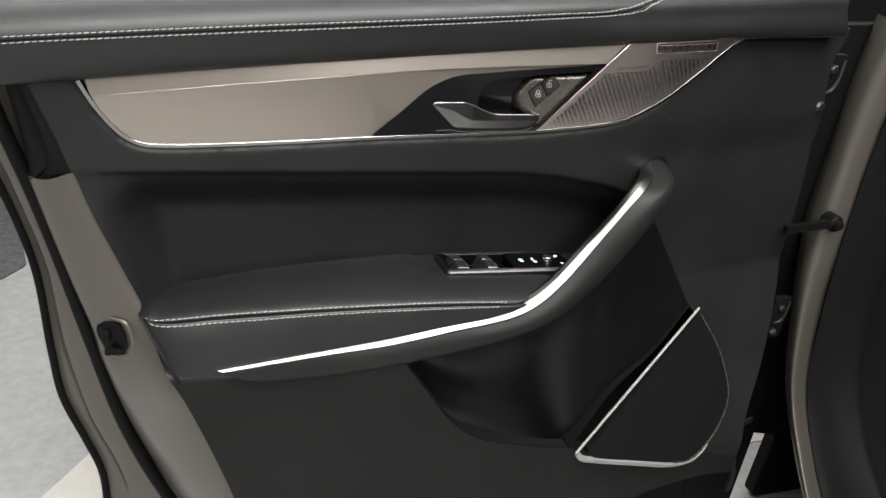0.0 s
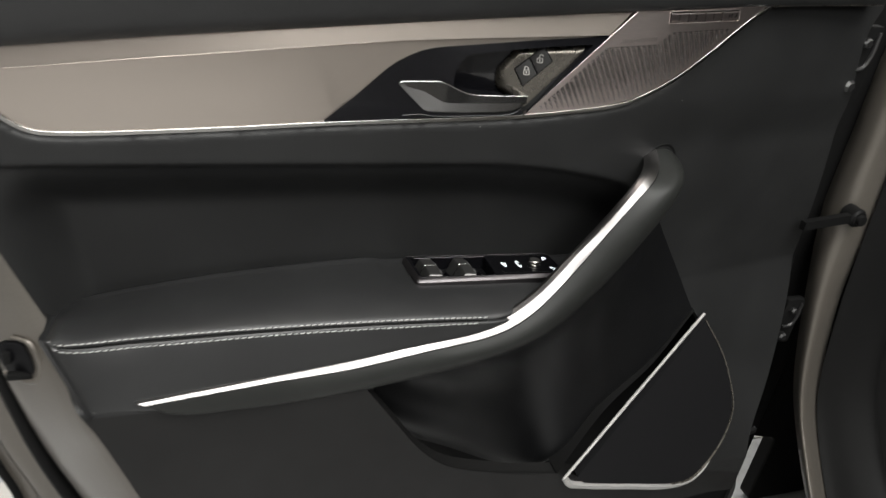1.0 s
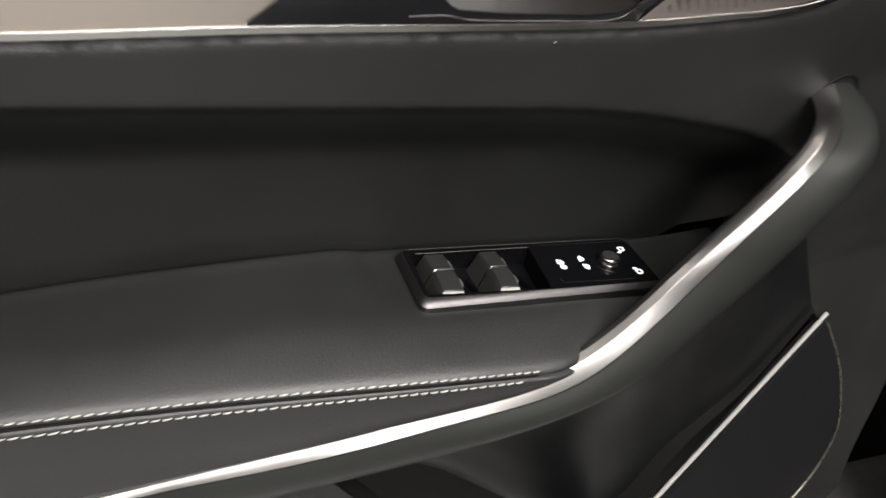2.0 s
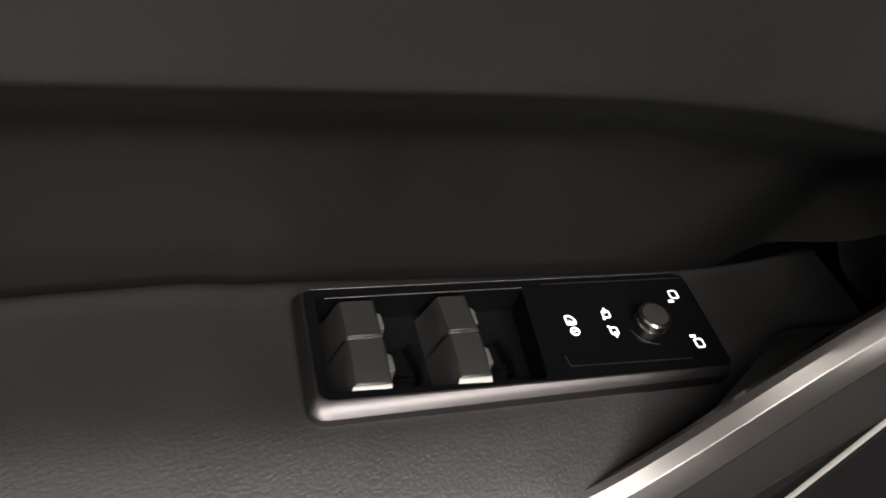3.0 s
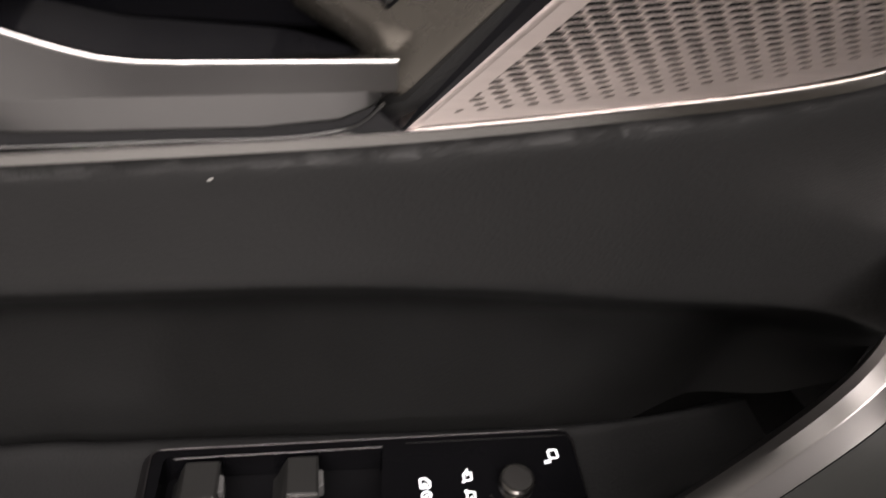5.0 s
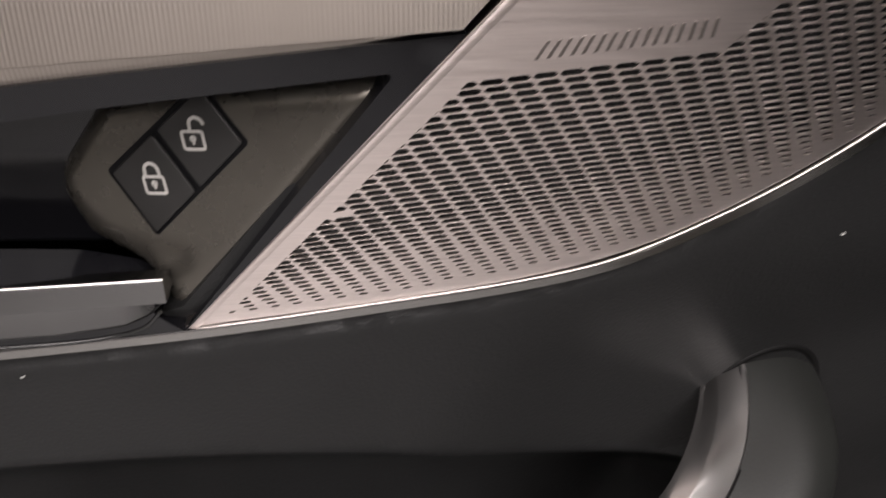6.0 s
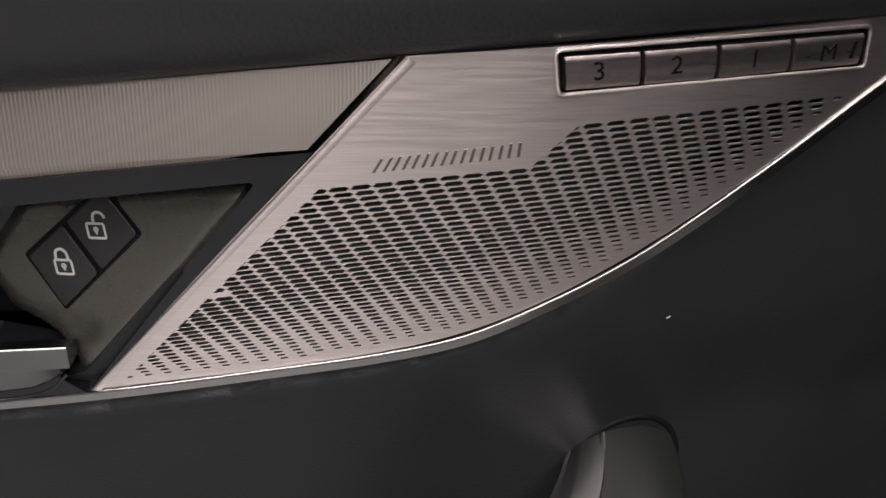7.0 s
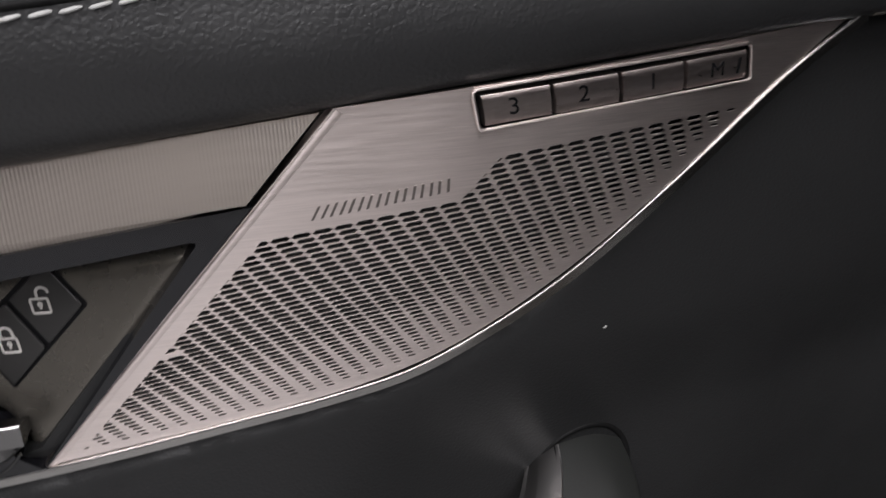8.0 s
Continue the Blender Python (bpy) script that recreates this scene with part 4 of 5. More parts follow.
for i in range(16):
    f = (i // 2 + (0.08 if i % 2 == 0 else 0.60)) / 8
    g2 = f + 0.021
    p = [np.array(lg[0]) * (1 - f) + np.array(lg[1]) * f, np.array(lg[0]) * (1 - g2) + np.array(lg[1]) * g2,
         np.array(lg[2]) * (1 - g2) + np.array(lg[3]) * g2, np.array(lg[2]) * (1 - f) + np.array(lg[3]) * f]
    dpart("mark_bar", plate([tuple(v) for v in p], on_face, -0.001, 0.00022, 0.00015), MARK, parent=grille)

# seat memory keys
mem_part = dpart("memory_switch", plate(shrink(mem_hole, -0.0004), lambda u, v, h: on_face(u, v, h), -0.008, -0.0034, 0.0005), RECESS, "row of four seat memory keys")
bm = bmesh.new()
loop3 = [on_face(x, z, 0.0004) for x, z in mem_hole]
sweep(loop3 + loop3[:1], ring(0.0006, 0.0005, 8), bm, n=0, ends=False)
dpart("key_frame", bm, GRILLE, parent=mem_part)
m4 = [np.array(v) for v in ((0.2936, 0.9692), (0.3868, 0.9754), (0.3893, 0.9657), (0.2958, 0.9594))]
cuts = [0.0, 0.247, 0.493, 0.742, 1.0]


def key_h(s):
    """The height of a key's crowned face from its upper edge (0) to its lower (1)."""
    return 0.0004 - 0.0007 * (1 - min(1.0, s / 0.15)) ** 2 - 0.0011 * max(0.0, (s - 0.45) / 0.55) ** 2


def digit(text, cx, cz, size, along, upward):
    """A numeral in the built-in font, laid on the key."""
    fc = bpy.data.curves.new("numeral", "FONT")
    fc.body, fc.size, fc.align_x, fc.align_y, fc.extrude = text, size, "CENTER", "CENTER", 0.00015
    ob = bpy.data.objects.new("numeral", fc)
    scene.collection.objects.link(ob)
    bpy.context.view_layer.update()
    me = bpy.data.meshes.new_from_object(ob)
    bpy.data.objects.remove(ob)
    for v in me.vertices:
        u, w, h = v.co
        v.co = on_face(cx + u * along[0] + w * upward[0], cz + u * along[1] + w * upward[1], key_h(0.5 - w / 0.0098) + 0.00005 + h)
    me.materials.append(RECESS)
    ob = new("numeral", me)
    ob.parent = mem_part
    ob["label"] = "dark numeral " + text if text.isdigit() else "dark letter " + text
    return ob


centres = ((0.3050, 0.9651), (0.3279, 0.9667), (0.3520, 0.9682), (0.3760, 0.9697))
for i, text in enumerate(("3", "2", "1", "M")):
    a, b = cuts[i] + 0.005, cuts[i + 1] - 0.005
    bm = bmesh.new()
    grid = []
    for u, drop in ((a, 0.004), (a, 0.0008), (a + 0.004, 0.0), (b - 0.004, 0.0), (b, 0.0008), (b, 0.004)):
        up, low = m4[0] + (m4[1] - m4[0]) * u, m4[3] + (m4[2] - m4[3]) * u
        grid.append([bm.verts.new(on_face(*(up * (1 - s) + low * s), (key_h(s) - drop if 0 <= k <= 12 else -0.004)))
                     for k, s in [(-1, 0.0)] + [(k, k / 12) for k in range(13)] + [(13, 1.0)]])
    for r0, r1 in zip(grid, grid[1:]):
        for k in range(len(r0) - 1):
            bm.faces.new((r0[k], r1[k], r1[k + 1], r0[k + 1]))
    dpart("memory_key", bm, BUTTON, parent=mem_part, sharp=40)
    run, rise = m4[1] - m4[0], m4[0] - m4[3]
    digit(text, *centres[i], 0.0080 if text != "M" else 0.0074, run / np.linalg.norm(run), rise / np.linalg.norm(rise))
bm = bmesh.new()
plate(rounded([(0.3838, 0.9678), (0.3848, 0.9678), (0.3845, 0.9732), (0.3835, 0.9732)], 0.0003, 2), on_face, -0.001, 0.0007, 0.0001, bm)
dpart("indicator", bm, RECESS, parent=mem_part)

# armrest, open below the switch pack
sw_o, sw_u, sw_v = Vector((0.05, 0.039, 0.65)), Vector((0.99955, 0.0, -0.02999)), Vector((-0.00298, 0.99504, -0.09941))
sw_n = sw_u.cross(sw_v).normalized()


def on_pack(u, v, h):
    return sw_o + sw_u * u + sw_v * v + sw_n * h


bo, bi = [(-0.0055, -0.0021), (0.1932, 0.0012), (0.1901, -0.0617), (-0.0058, -0.0662)], [(-0.0016, -0.0033), (0.1905, -0.0012), (0.1897, -0.0589), (-0.0012, -0.0597)]
r_out = rounded(bo, [0.006, 0.008, 0.004, 0.009], 7)
r_in = rounded(bi, [0.005, 0.006, 0.004, 0.006], 7)
ab, su, sl, al = [(-0.34, 0.046, 0.605), (-0.306, 0.046, 0.616), (-0.236, 0.046, 0.628), (-0.163, 0.046, 0.638), (-0.087, 0.046, 0.645), (-0.008, 0.046, 0.65), (0.05, 0.046, 0.651), (0.258, 0.046, 0.641), (0.36, 0.06, 0.645)], [(-0.332, -0.036, 0.62), (-0.321, -0.046, 0.622), (-0.242, -0.052, 0.628), (-0.106, -0.061, 0.635), (0.038, -0.073, 0.64), (0.122, -0.074, 0.636)], [(-0.334, -0.034, 0.622), (-0.323, -0.048, 0.617), (-0.242, -0.055, 0.62), (-0.107, -0.064, 0.628), (0.039, -0.075, 0.633), (0.109, -0.077, 0.632)], [(-0.318, -0.0705, 0.549), (-0.253, -0.0718, 0.549), (-0.09, -0.0735, 0.556), (0.079, -0.071, 0.592), (0.146, -0.068, 0.625)]
N = 60
B, S1, S2, A2 = curve(ab, N), curve(su, N), curve(sl, N), curve(al, N)
x0 = np.linspace(-0.336, 0.345, N)


def at_x(c, x):
    return np.stack([x] + [np.interp(x, c[:, 0], c[:, k]) for k in (1, 2)], axis=1)


B, S1, S2, A2 = (at_x(c, x0) for c in (B, S1, S2, A2))
back_off = np.clip((x0 - 0.13) / 0.13, 0, 1.25) ** 1.3
A2[:, 2] += (S2[:, 2] - 0.003 - A2[:, 2]) * np.clip((x0 - 0.24) / 0.03, 0, 1)
for c in (S1, S2, A2):
    c[:, 1] += (0.040 - c[:, 1]) * back_off * 0.55
grow = np.sqrt(np.clip(1 - (1 - np.clip((x0 + 0.333) / 0.02, 0, 1))**2, 0, 1))[:, None]


def between(f, dy, dz):
    c = B * (1 - f) + S1 * f
    return c + np.array((0, dy, dz)) * grow


rows_arm = [B + np.array((0, 0.006, -0.014)), B, between(0.12, 0, 0.0022), between(0.35, 0, 0.006), between(0.6, 0, 0.0088), between(0.8, -0.001, 0.0070), between(0.93, -0.0035, 0.0036),
            S1 + np.array((0, -0.002, 0)), (S1 + S2) / 2 + np.array((0, 0.0012, 0)), S2 + np.array((0, -0.0015, 0)), S2 * 0.6 + A2 * 0.4 + np.array((0, -0.004, 0)), A2, A2 + np.array((0, 0.03, -0.004))]
pack_top = lambda r: 0.6472 - 0.03 * (r[:, 0] - 0.05) - 0.10 * (r[:, 1] - 0.039)
for r in rows_arm:
    lim = pack_top(r) + 0.02 * np.clip((0.02 - r[:, 0]) / 0.1, 0, 1)
    r[:, 2] = np.minimum(r[:, 2], lim)
rows_arm = [r + np.stack(((0.62 - r[:, 2]) * 0.58 * np.clip((-0.05 - r[:, 0]) / 0.25, 0, 1), r[:, 0] * 0, r[:, 0] * 0), axis=1) for r in rows_arm]
bm = loft(rows_arm, 120, 5)
covered = inside([((v.co - sw_o).dot(sw_u), (v.co - sw_o).dot(sw_v)) for v in bm.verts], shrink(r_out, 0.001))
high = {v for v, c in zip(bm.verts, covered) if c and (v.co - sw_o).dot(sw_n) > -0.02}
bmesh.ops.delete(bm, geom=[f for f in bm.faces if all(v in high for v in f.verts)], context="FACES")
cap = [[tuple(v) for v in [r[0] for r in rows_arm]], [tuple(np.array(r[0]) + np.array((-0.004, 0.006, 0))) for r in rows_arm], [tuple(np.array(r[0]) * np.array((1, 0, 1)) + np.array((-0.004, 0.05, 0))) for r in rows_arm]]
loft(cap, 40, 3, bm)
bm.normal_update()
tree_arm = BVHTree.FromBMesh(bm)
armrest = dpart("armrest", bm, LEATHER, "padded black leather armrest", sharp=75)
for i, path in enumerate((su, sl)):
    ob = dpart("stitching", stitching(path, tree_arm, seed=6 + i), THREAD, "twin rows of white thread", parent=armrest, sharp=60)
    ob["kind"] = "stuff"
dpart("seam", seam(su[1:], sl[1:], tree_arm), RUBBER, parent=armrest, sharp=60)

# pull handle with its chrome blade
cu = [(-0.256, -0.07, 0.564), (-0.195, -0.0695, 0.572), (-0.109, -0.068, 0.583), (-0.0165, -0.069, 0.5975), (0.0321, -0.0695, 0.6074), (0.0826, -0.07, 0.617), (0.1086, -0.07, 0.6228), (0.1346, -0.069, 0.632), (0.162, -0.064, 0.645), (0.1885, -0.058, 0.6648), (0.2095, -0.0535, 0.69), (0.2356, -0.0475, 0.7157), (0.2598, -0.0442, 0.7428), (0.2791, -0.0407, 0.7685), (0.2966, -0.0349, 0.788), (0.307, -0.025, 0.7925), (0.319, -0.006, 0.794), (0.331, 0.014, 0.795)]
cl = [(-0.246, -0.079, 0.566), (-0.174, -0.0786, 0.574), (-0.11, -0.078, 0.5805), (-0.0418, -0.0789, 0.587), (0.0056, -0.0797, 0.5958), (0.0547, -0.0806, 0.6047), (0.1069, -0.081, 0.611), (0.1328, -0.0807, 0.618), (0.1595, -0.0781, 0.6292), (0.1863, -0.0715, 0.6483), (0.2116, -0.065, 0.6733), (0.2363, -0.0585, 0.7002), (0.2582, -0.0543, 0.7301), (0.2808, -0.05, 0.7576), (0.2994, -0.045, 0.7775), (0.321, -0.031, 0.7875), (0.3365, -0.010, 0.795), (0.342, 0.012, 0.807)]
go = [(-0.250, -0.0735, 0.5635), (-0.232, -0.078, 0.550), (-0.15, -0.078, 0.546), (-0.082, -0.078, 0.549), (0.046, -0.078, 0.565), (0.137, -0.077, 0.584), (0.2, -0.073, 0.608), (0.262, -0.06, 0.656), (0.30, -0.054, 0.703), (0.332, -0.048, 0.746), (0.350, -0.042, 0.770), (0.363, -0.028, 0.784), (0.373, -0.008, 0.792), (0.371, 0.012, 0.798)]
cu, cl, go = ([*v, (v[-1][0] + 0.002, 0.035, v[-1][2] + 0.001)] for v in (cu, cl, go))
def eased(c, turns=8):
    """A line with its small unevenness ironed out."""
    for _ in range(turns):
        c[1:-1] = (c[:-2] + 2 * c[1:-1] + c[2:]) / 4
    return c


CU, CL, GO = eased(curve(cu, 90)), eased(curve(cl, 90)), eased(curve(go, 90))
for line in (CU, CL):
    line[:, 1] -= 0.003 * np.clip((0.1 - line[:, 0]) / 0.1, 0, 1)
# the blade's tail stands steeper than its bend
tail = np.clip((0.03 - CL[:, 0]) / 0.15, 0, 1)
CL[:, 1] += 0.0040 * tail
CL[:, 2] -= 0.0029 * tail

def blend(f, dy, dz):
    return CU * (1 - f) + CL * f + np.array((0, dy, dz))


bm = loft([blend(0.3, 0.010, -0.001), blend(0, 0.004, 0), blend(0, 0.0005, 0), blend(0.24, -0.0022, 0.0012), blend(0.27, -0.0024, 0.0012), blend(0.6, -0.0022, 0.0008), blend(0.93, -0.0017, 0.0003), blend(0.985, -0.0010, 0), blend(1, 0, 0), blend(1, 0.004, -0.001)], 130, 2, straight=True)
dpart("pull_handle_blade", bm, CHROME, "satin chrome blade of the pull handle", sharp=14)
mid_g = CU * 0.4 + GO * 0.6
core = CU * 0.45 + CL * 0.55
bm = loft([core + np.array((0.003, 0.010, -0.003)), CL + np.array((-0.001, 0.005, 0.001)), CL + np.array((0.0004, 0.0006, -0.001)),
           CL * 0.5 + GO * 0.5 + np.array((0.002, -0.010, 0.001)) * np.clip((CL[:, :1] + 0.22) / 0.3, 0.15, 1.0), GO + np.array((0, -0.002, 0)), GO + np.array((0.0, 0.009, 0.0)), mid_g + np.array((0.003, 0.022, -0.002)), core + np.array((0.003, 0.012, -0.003))], 100, 4)
dpart("pull_handle", bm, GRIP, "black soft-touch pull handle", sharp=70)
groove = CL[:-8] + np.array((0.0006, -0.0002, -0.0006))
dpart("handle_groove", sweep([tuple(v) for v in groove], ring(0.0007, 0.0006, 6), n=90), RUBBER, sharp=60)
# shade in the gap round the handle's top, laid on as a dark strip
gap = [(0.332, 0.796), (0.340, 0.8045), (0.350, 0.8095), (0.361, 0.809), (0.371, 0.802), (0.3775, 0.791), (0.381, 0.776)]
dpart("handle_gap_shade", sweep([on_card(x, z, 0.0) for x, z in dense(gap, 30)], ring(0.0014, 0.0008, 8), n=0), RUBBER, sharp=60)
# speaker in the lower front corner
loop = rounded(sm, [0.006, 0.03, 0.03, 0.04, 0.04, 0.03, 0.02, 0.02, 0.006, 0.004])
speaker = dpart("speaker_grille", sheet(loop, [], 0.007, lambda u, v, h: on_speaker(u, v, 0.001), 0.014), CLOTH, "black perforated door speaker grille")
strip_line = [on_speaker(sx[0][0], sx[0][2], 0.0), on_speaker(sx[-1][0], sx[-1][2], 0.0)]
dpart("speaker_strip", sweep(strip_line, [(-0.0022, -0.001), (-0.0022, 0.001), (-0.0010, 0.0022), (0.0014, 0.0019), (0.0022, -0.0002), (0.0022, -0.001)], n=30), SILVER, "satin silver strip", parent=speaker)
foot_line = [on_speaker(x, z, 0.0004) for x, z in dense([(0.284, 0.351), (0.291, 0.342), (0.322, 0.3315), (0.40, 0.3105), (0.484, 0.2895), (0.522, 0.2885), (0.545, 0.299), (0.557, 0.311)], 70)]
dpart("speaker_foot_trim", sweep(foot_line, [(-0.0048, -0.004), (-0.0046, 0.0010), (-0.0034, 0.0024), (0.0030, 0.0020), (0.0044, 0.0006), (0.0046, -0.004)], n=0, taper=lambda f: 1.0 if f < 0.6 else 1.0 - 0.75 * (f - 0.6) / 0.4), SILVER, "satin silver lower frame", parent=speaker)
edge = [on_speaker(x, z, 0.001) for x, z in dense([sm[k] for k in range(0, 8)], 80)]
dpart("speaker_edge", sweep(edge, ring(0.0013, 0.0018, 8), n=0), SATIN, parent=speaker)

# window and mirror switch pack in the armrest
bm = bmesh.new()
levels = [(r_out, -0.006), (r_out, 0.0004), (shrink(r_out, 0.0012), 0.0020), ([tuple(np.array(a) * 0.15 + np.array(b) * 0.85) for a, b in zip(r_out, r_in)], 0.0042), (r_in, 0.0042), (r_in, 0.0005)]
rings = [[bm.verts.new(on_pack(u, v, h)) for u, v in lp] for lp, h in levels]
for a, b in zip(rings, rings[1:]):
    for j in range(len(a)):
        bm.faces.new((a[j], b[j], b[(j + 1) % len(a)], a[(j + 1) % len(a)]))
pack = dpart("switch_bezel", bm, BEZEL, "satin chrome bezel of the switch pack", sharp=30)
line = [tuple(on_pack(u, v, 0.0042)) for u, v in r_in]
dpart("bezel_inner_edge", sweep(line + line[:1], ring(0.00025, 0.00025, 6), up=tuple(sw_n), n=0, ends=False), BEZEL, "thin bright inner line of the bezel", parent=pack, sharp=60)
rc = rounded([(0.0039, -0.007), (0.1005, -0.0062), (0.0959, -0.0576), (0.0023, -0.0554)], 0.003)


def pack_xz(loop, holes, h, depth):
    bm = sheet(loop, holes, 0.0, lambda u, v, k: (u, 0.0, v), depth)
    for v in bm.verts:
        v.co = on_pack(v.co.x, v.co.z, h - v.co.y)
    return bm


dpart("switch_panel", pack_xz(shrink(r_in, 0.0001), [rc], 0.0036, 0.016), GLOSS, "glossy black switch panel", parent=pack)
dpart("switch_well", plate(shrink(rc, -0.0006), on_pack, -0.018, -0.0125, 0.0008), RECESS, parent=pack)
pl = [(0.1112, -0.005), (0.1894, -0.0044), (0.1908, -0.0092), (0.1091, -0.0523), (0.1708, -0.0531)]
bm = bmesh.new()
stroke(bm, dense([pl[0], pl[1]], 20) + [pl[2]], 0.0003, on_pack, 0.0036, 0.0001)
stroke(bm, [(pl[3][0] - 0.0012, pl[3][1] + 0.006), (pl[3][0] - 0.0006, pl[3][1] + 0.001), pl[3]] + dense([pl[3], pl[4]], 20)[1:], 0.0003, on_pack, 0.0036, 0.0001)
dpart("panel_joint", bm, ROCKER, parent=pack)
# finger scoops beside the rockers: a raised floor, two ledges and a curved flank
for ra in ([(0.014, -0.0104), (0.0288, -0.01), (0.0285, -0.0546), (0.0132, -0.0544)], [(0.0591, -0.0101), (0.0717, -0.01), (0.0708, -0.0547), (0.056, -0.0545)]):
    u1 = (ra[1][0] + ra[2][0]) / 2
    vm = (ra[0][1] + ra[2][1]) / 2
    bm = bmesh.new()
    plate(rounded([(u1 + 0.001, vm + 0.004), (u1 + 0.0125, vm + 0.004), (u1 + 0.0135, vm - 0.009), (u1 + 0.001, vm - 0.009)], 0.002), on_pack, -0.0125, -0.0085, 0.0012, bm)
    for dv in (-0.0095, -0.0125):
        sweep([tuple(on_pack(u1 + 0.002, vm + dv, -0.0078)), tuple(on_pack(u1 + 0.0135, vm + dv, -0.0078))], ring(0.0008, 0.0008, 6), bm, up=tuple(sw_n), n=6)
    dpart("finger_scoop", bm, GLOSS, parent=pack)
    bm = loft([[tuple(on_pack(u1 + 0.0125 + k + 0.0025 * math.sin(f * 2.6), vm + 0.005 - 0.020 * f, h)) for f in np.linspace(0, 1, 7)] for k, h in ((0, -0.0115), (0.0012, -0.0075), (0.003, -0.0062), (0.0042, -0.0115))], 20, 3)
    dpart("scoop_flank", bm, GLOSS, parent=pack)
bm = bmesh.new()
top_pts = [tuple(on_pack([(0.0039, -0.007), (0.1005, -0.0062), (0.0959, -0.0576), (0.0023, -0.0554)][0][0] + 0.004, [(0.0039, -0.007), (0.1005, -0.0062), (0.0959, -0.0576), (0.0023, -0.0554)][0][1] - 0.001, 0.0037)), tuple(on_pack([(0.0039, -0.007), (0.1005, -0.0062), (0.0959, -0.0576), (0.0023, -0.0554)][1][0], [(0.0039, -0.007), (0.1005, -0.0062), (0.0959, -0.0576), (0.0023, -0.0554)][1][1] - 0.0003, 0.0037))]
sweep(top_pts, ring(0.00035, 0.0003, 6), bm, up=tuple(sw_n), n=12)
dpart("well_edge", bm, BEZEL, parent=pack)


def rocker(q):
    """A pair of window rockers: crowned top, sloping flank, bright lip, pale tab."""
    (ua, v0), (ub, _), (uc, v1), (ud, _) = q
    u0, u1 = (ua + ud) / 2, (ub + uc) / 2
    vm = (v0 + v1) / 2
    for top, foot, lip in ((v0, vm + 0.0003, False), (vm - 0.0003, v1, True)):
        h0, h1, hm = (0.0045, 0.0065, 0.0052) if not lip else (0.0065, 0.0048, 0.0062)
        rowsr = []
        for v, h in ((top, h0 - 0.003), (top - 0.0006, h0), (top * 0.5 + foot * 0.5, hm + 0.0002), (foot + 0.0012, h1), (foot, h1 - 0.0012)):
            rowsr.append([tuple(on_pack(u, v, hh)) for u, hh in ((u0 - 0.0070, -0.0122), (u0 - 0.0048, -0.0085), (u0 - 0.0026, h - 0.0062), (u0 - 0.0009, h - 0.0022), (u0 + 0.0003, h - 0.0004), (u0 + 0.0016, h), (u1 - 0.0012, h), (u1 - 0.0001, h - 0.0008), (u1, -0.010))])
        bm = bmesh.new()
        vs = [[bm.verts.new(p) for p in r] for r in rowsr]
        for a, b in zip(vs, vs[1:]):
            for j in range(len(a) - 1):
                bm.faces.new((a[j], b[j], b[j + 1], a[j + 1]))
        bm.faces.new(vs[0])
        bm.faces.new(vs[-1][::-1])
        key = dpart("window_rocker", bm, ROCKER, "dark grey window rocker", parent=pack, sharp=28)
        bm = bmesh.new()
        tab = rounded([(u1 - 0.0006, (top + foot) / 2 + 0.0045), (u1 + 0.0022, (top + foot) / 2 + 0.0032), (u1 + 0.0024, (top + foot) / 2 - 0.0045), (u1 - 0.0004, (top + foot) / 2 - 0.0052)], 0.0009, 3)
        plate(tab, on_pack, -0.004, hm - 0.0016, 0.0005, bm)
        dpart("rocker_tab", bm, PALE, "pale grey tab", parent=pack)
        if not lip:
            bm = bmesh.new()
            sweep([tuple(on_pack(u, foot, h)) for u, h in ((u0 - 0.0060, -0.0105), (u0 - 0.0026, h1 - 0.0060), (u0 - 0.0009, h1 - 0.0020), (u0 + 0.0003, h1 - 0.0003), (u0 + 0.0016, h1), (u1 - 0.0004, h1))], ring(0.0004, 0.0004, 6), bm, up=tuple(sw_n), n=20)
            dpart("rocker_joint", bm, BRIGHT, parent=pack)
        else:
            bm = bmesh.new()
            loft([[tuple(on_pack(u, foot + dv, h1 + dh)) for u in (u0 - 0.0010 + dv * 0.3, (u0 + u1) / 2, u1 - 0.0003)] for dv, dh in ((0.0004, -0.0006), (-0.0004, -0.0009), (-0.0026, -0.0026), (-0.0032, -0.0036), (-0.0030, -0.0080))], 12, 2, bm)
            dpart("rocker_lip", bm, SILVER, "bright metal lip", parent=pack)


rocker([(0.014, -0.0104), (0.0288, -0.01), (0.0285, -0.0546), (0.0132, -0.0544)])
rocker([(0.0591, -0.0101), (0.0717, -0.01), (0.0708, -0.0547), (0.056, -0.0545)])
kn = [(0.1584, -0.0317), (0.1667, -0.0313)][0]
bm = bmesh.new()
lathe(bm, [(0.0080, 0.0036), (0.0080, 0.0050), (0.0075, 0.0058), (0.0074, 0.0070), (0.0080, 0.0078), (0.0080, 0.0092), (0.0073, 0.0102), (0.0069, 0.0102)], 36, lambda u, v, h: on_pack(kn[0] + u, kn[1] + v, h))
dpart("mirror_knob", bm, EDGING, "ribbed metal mirror adjusting knob", parent=pack, sharp=30)
bm = bmesh.new()
lathe(bm, [(0.0070, 0.0095), (0.0070, 0.0101), (0.005, 0.0104), (0.002, 0.0105)], 36, lambda u, v, h: on_pack(kn[0] + u, kn[1] + v, h))
dpart("knob_cap", bm, LOCKKEY, "matt black knob cap", parent=pack)
bm = bmesh.new()
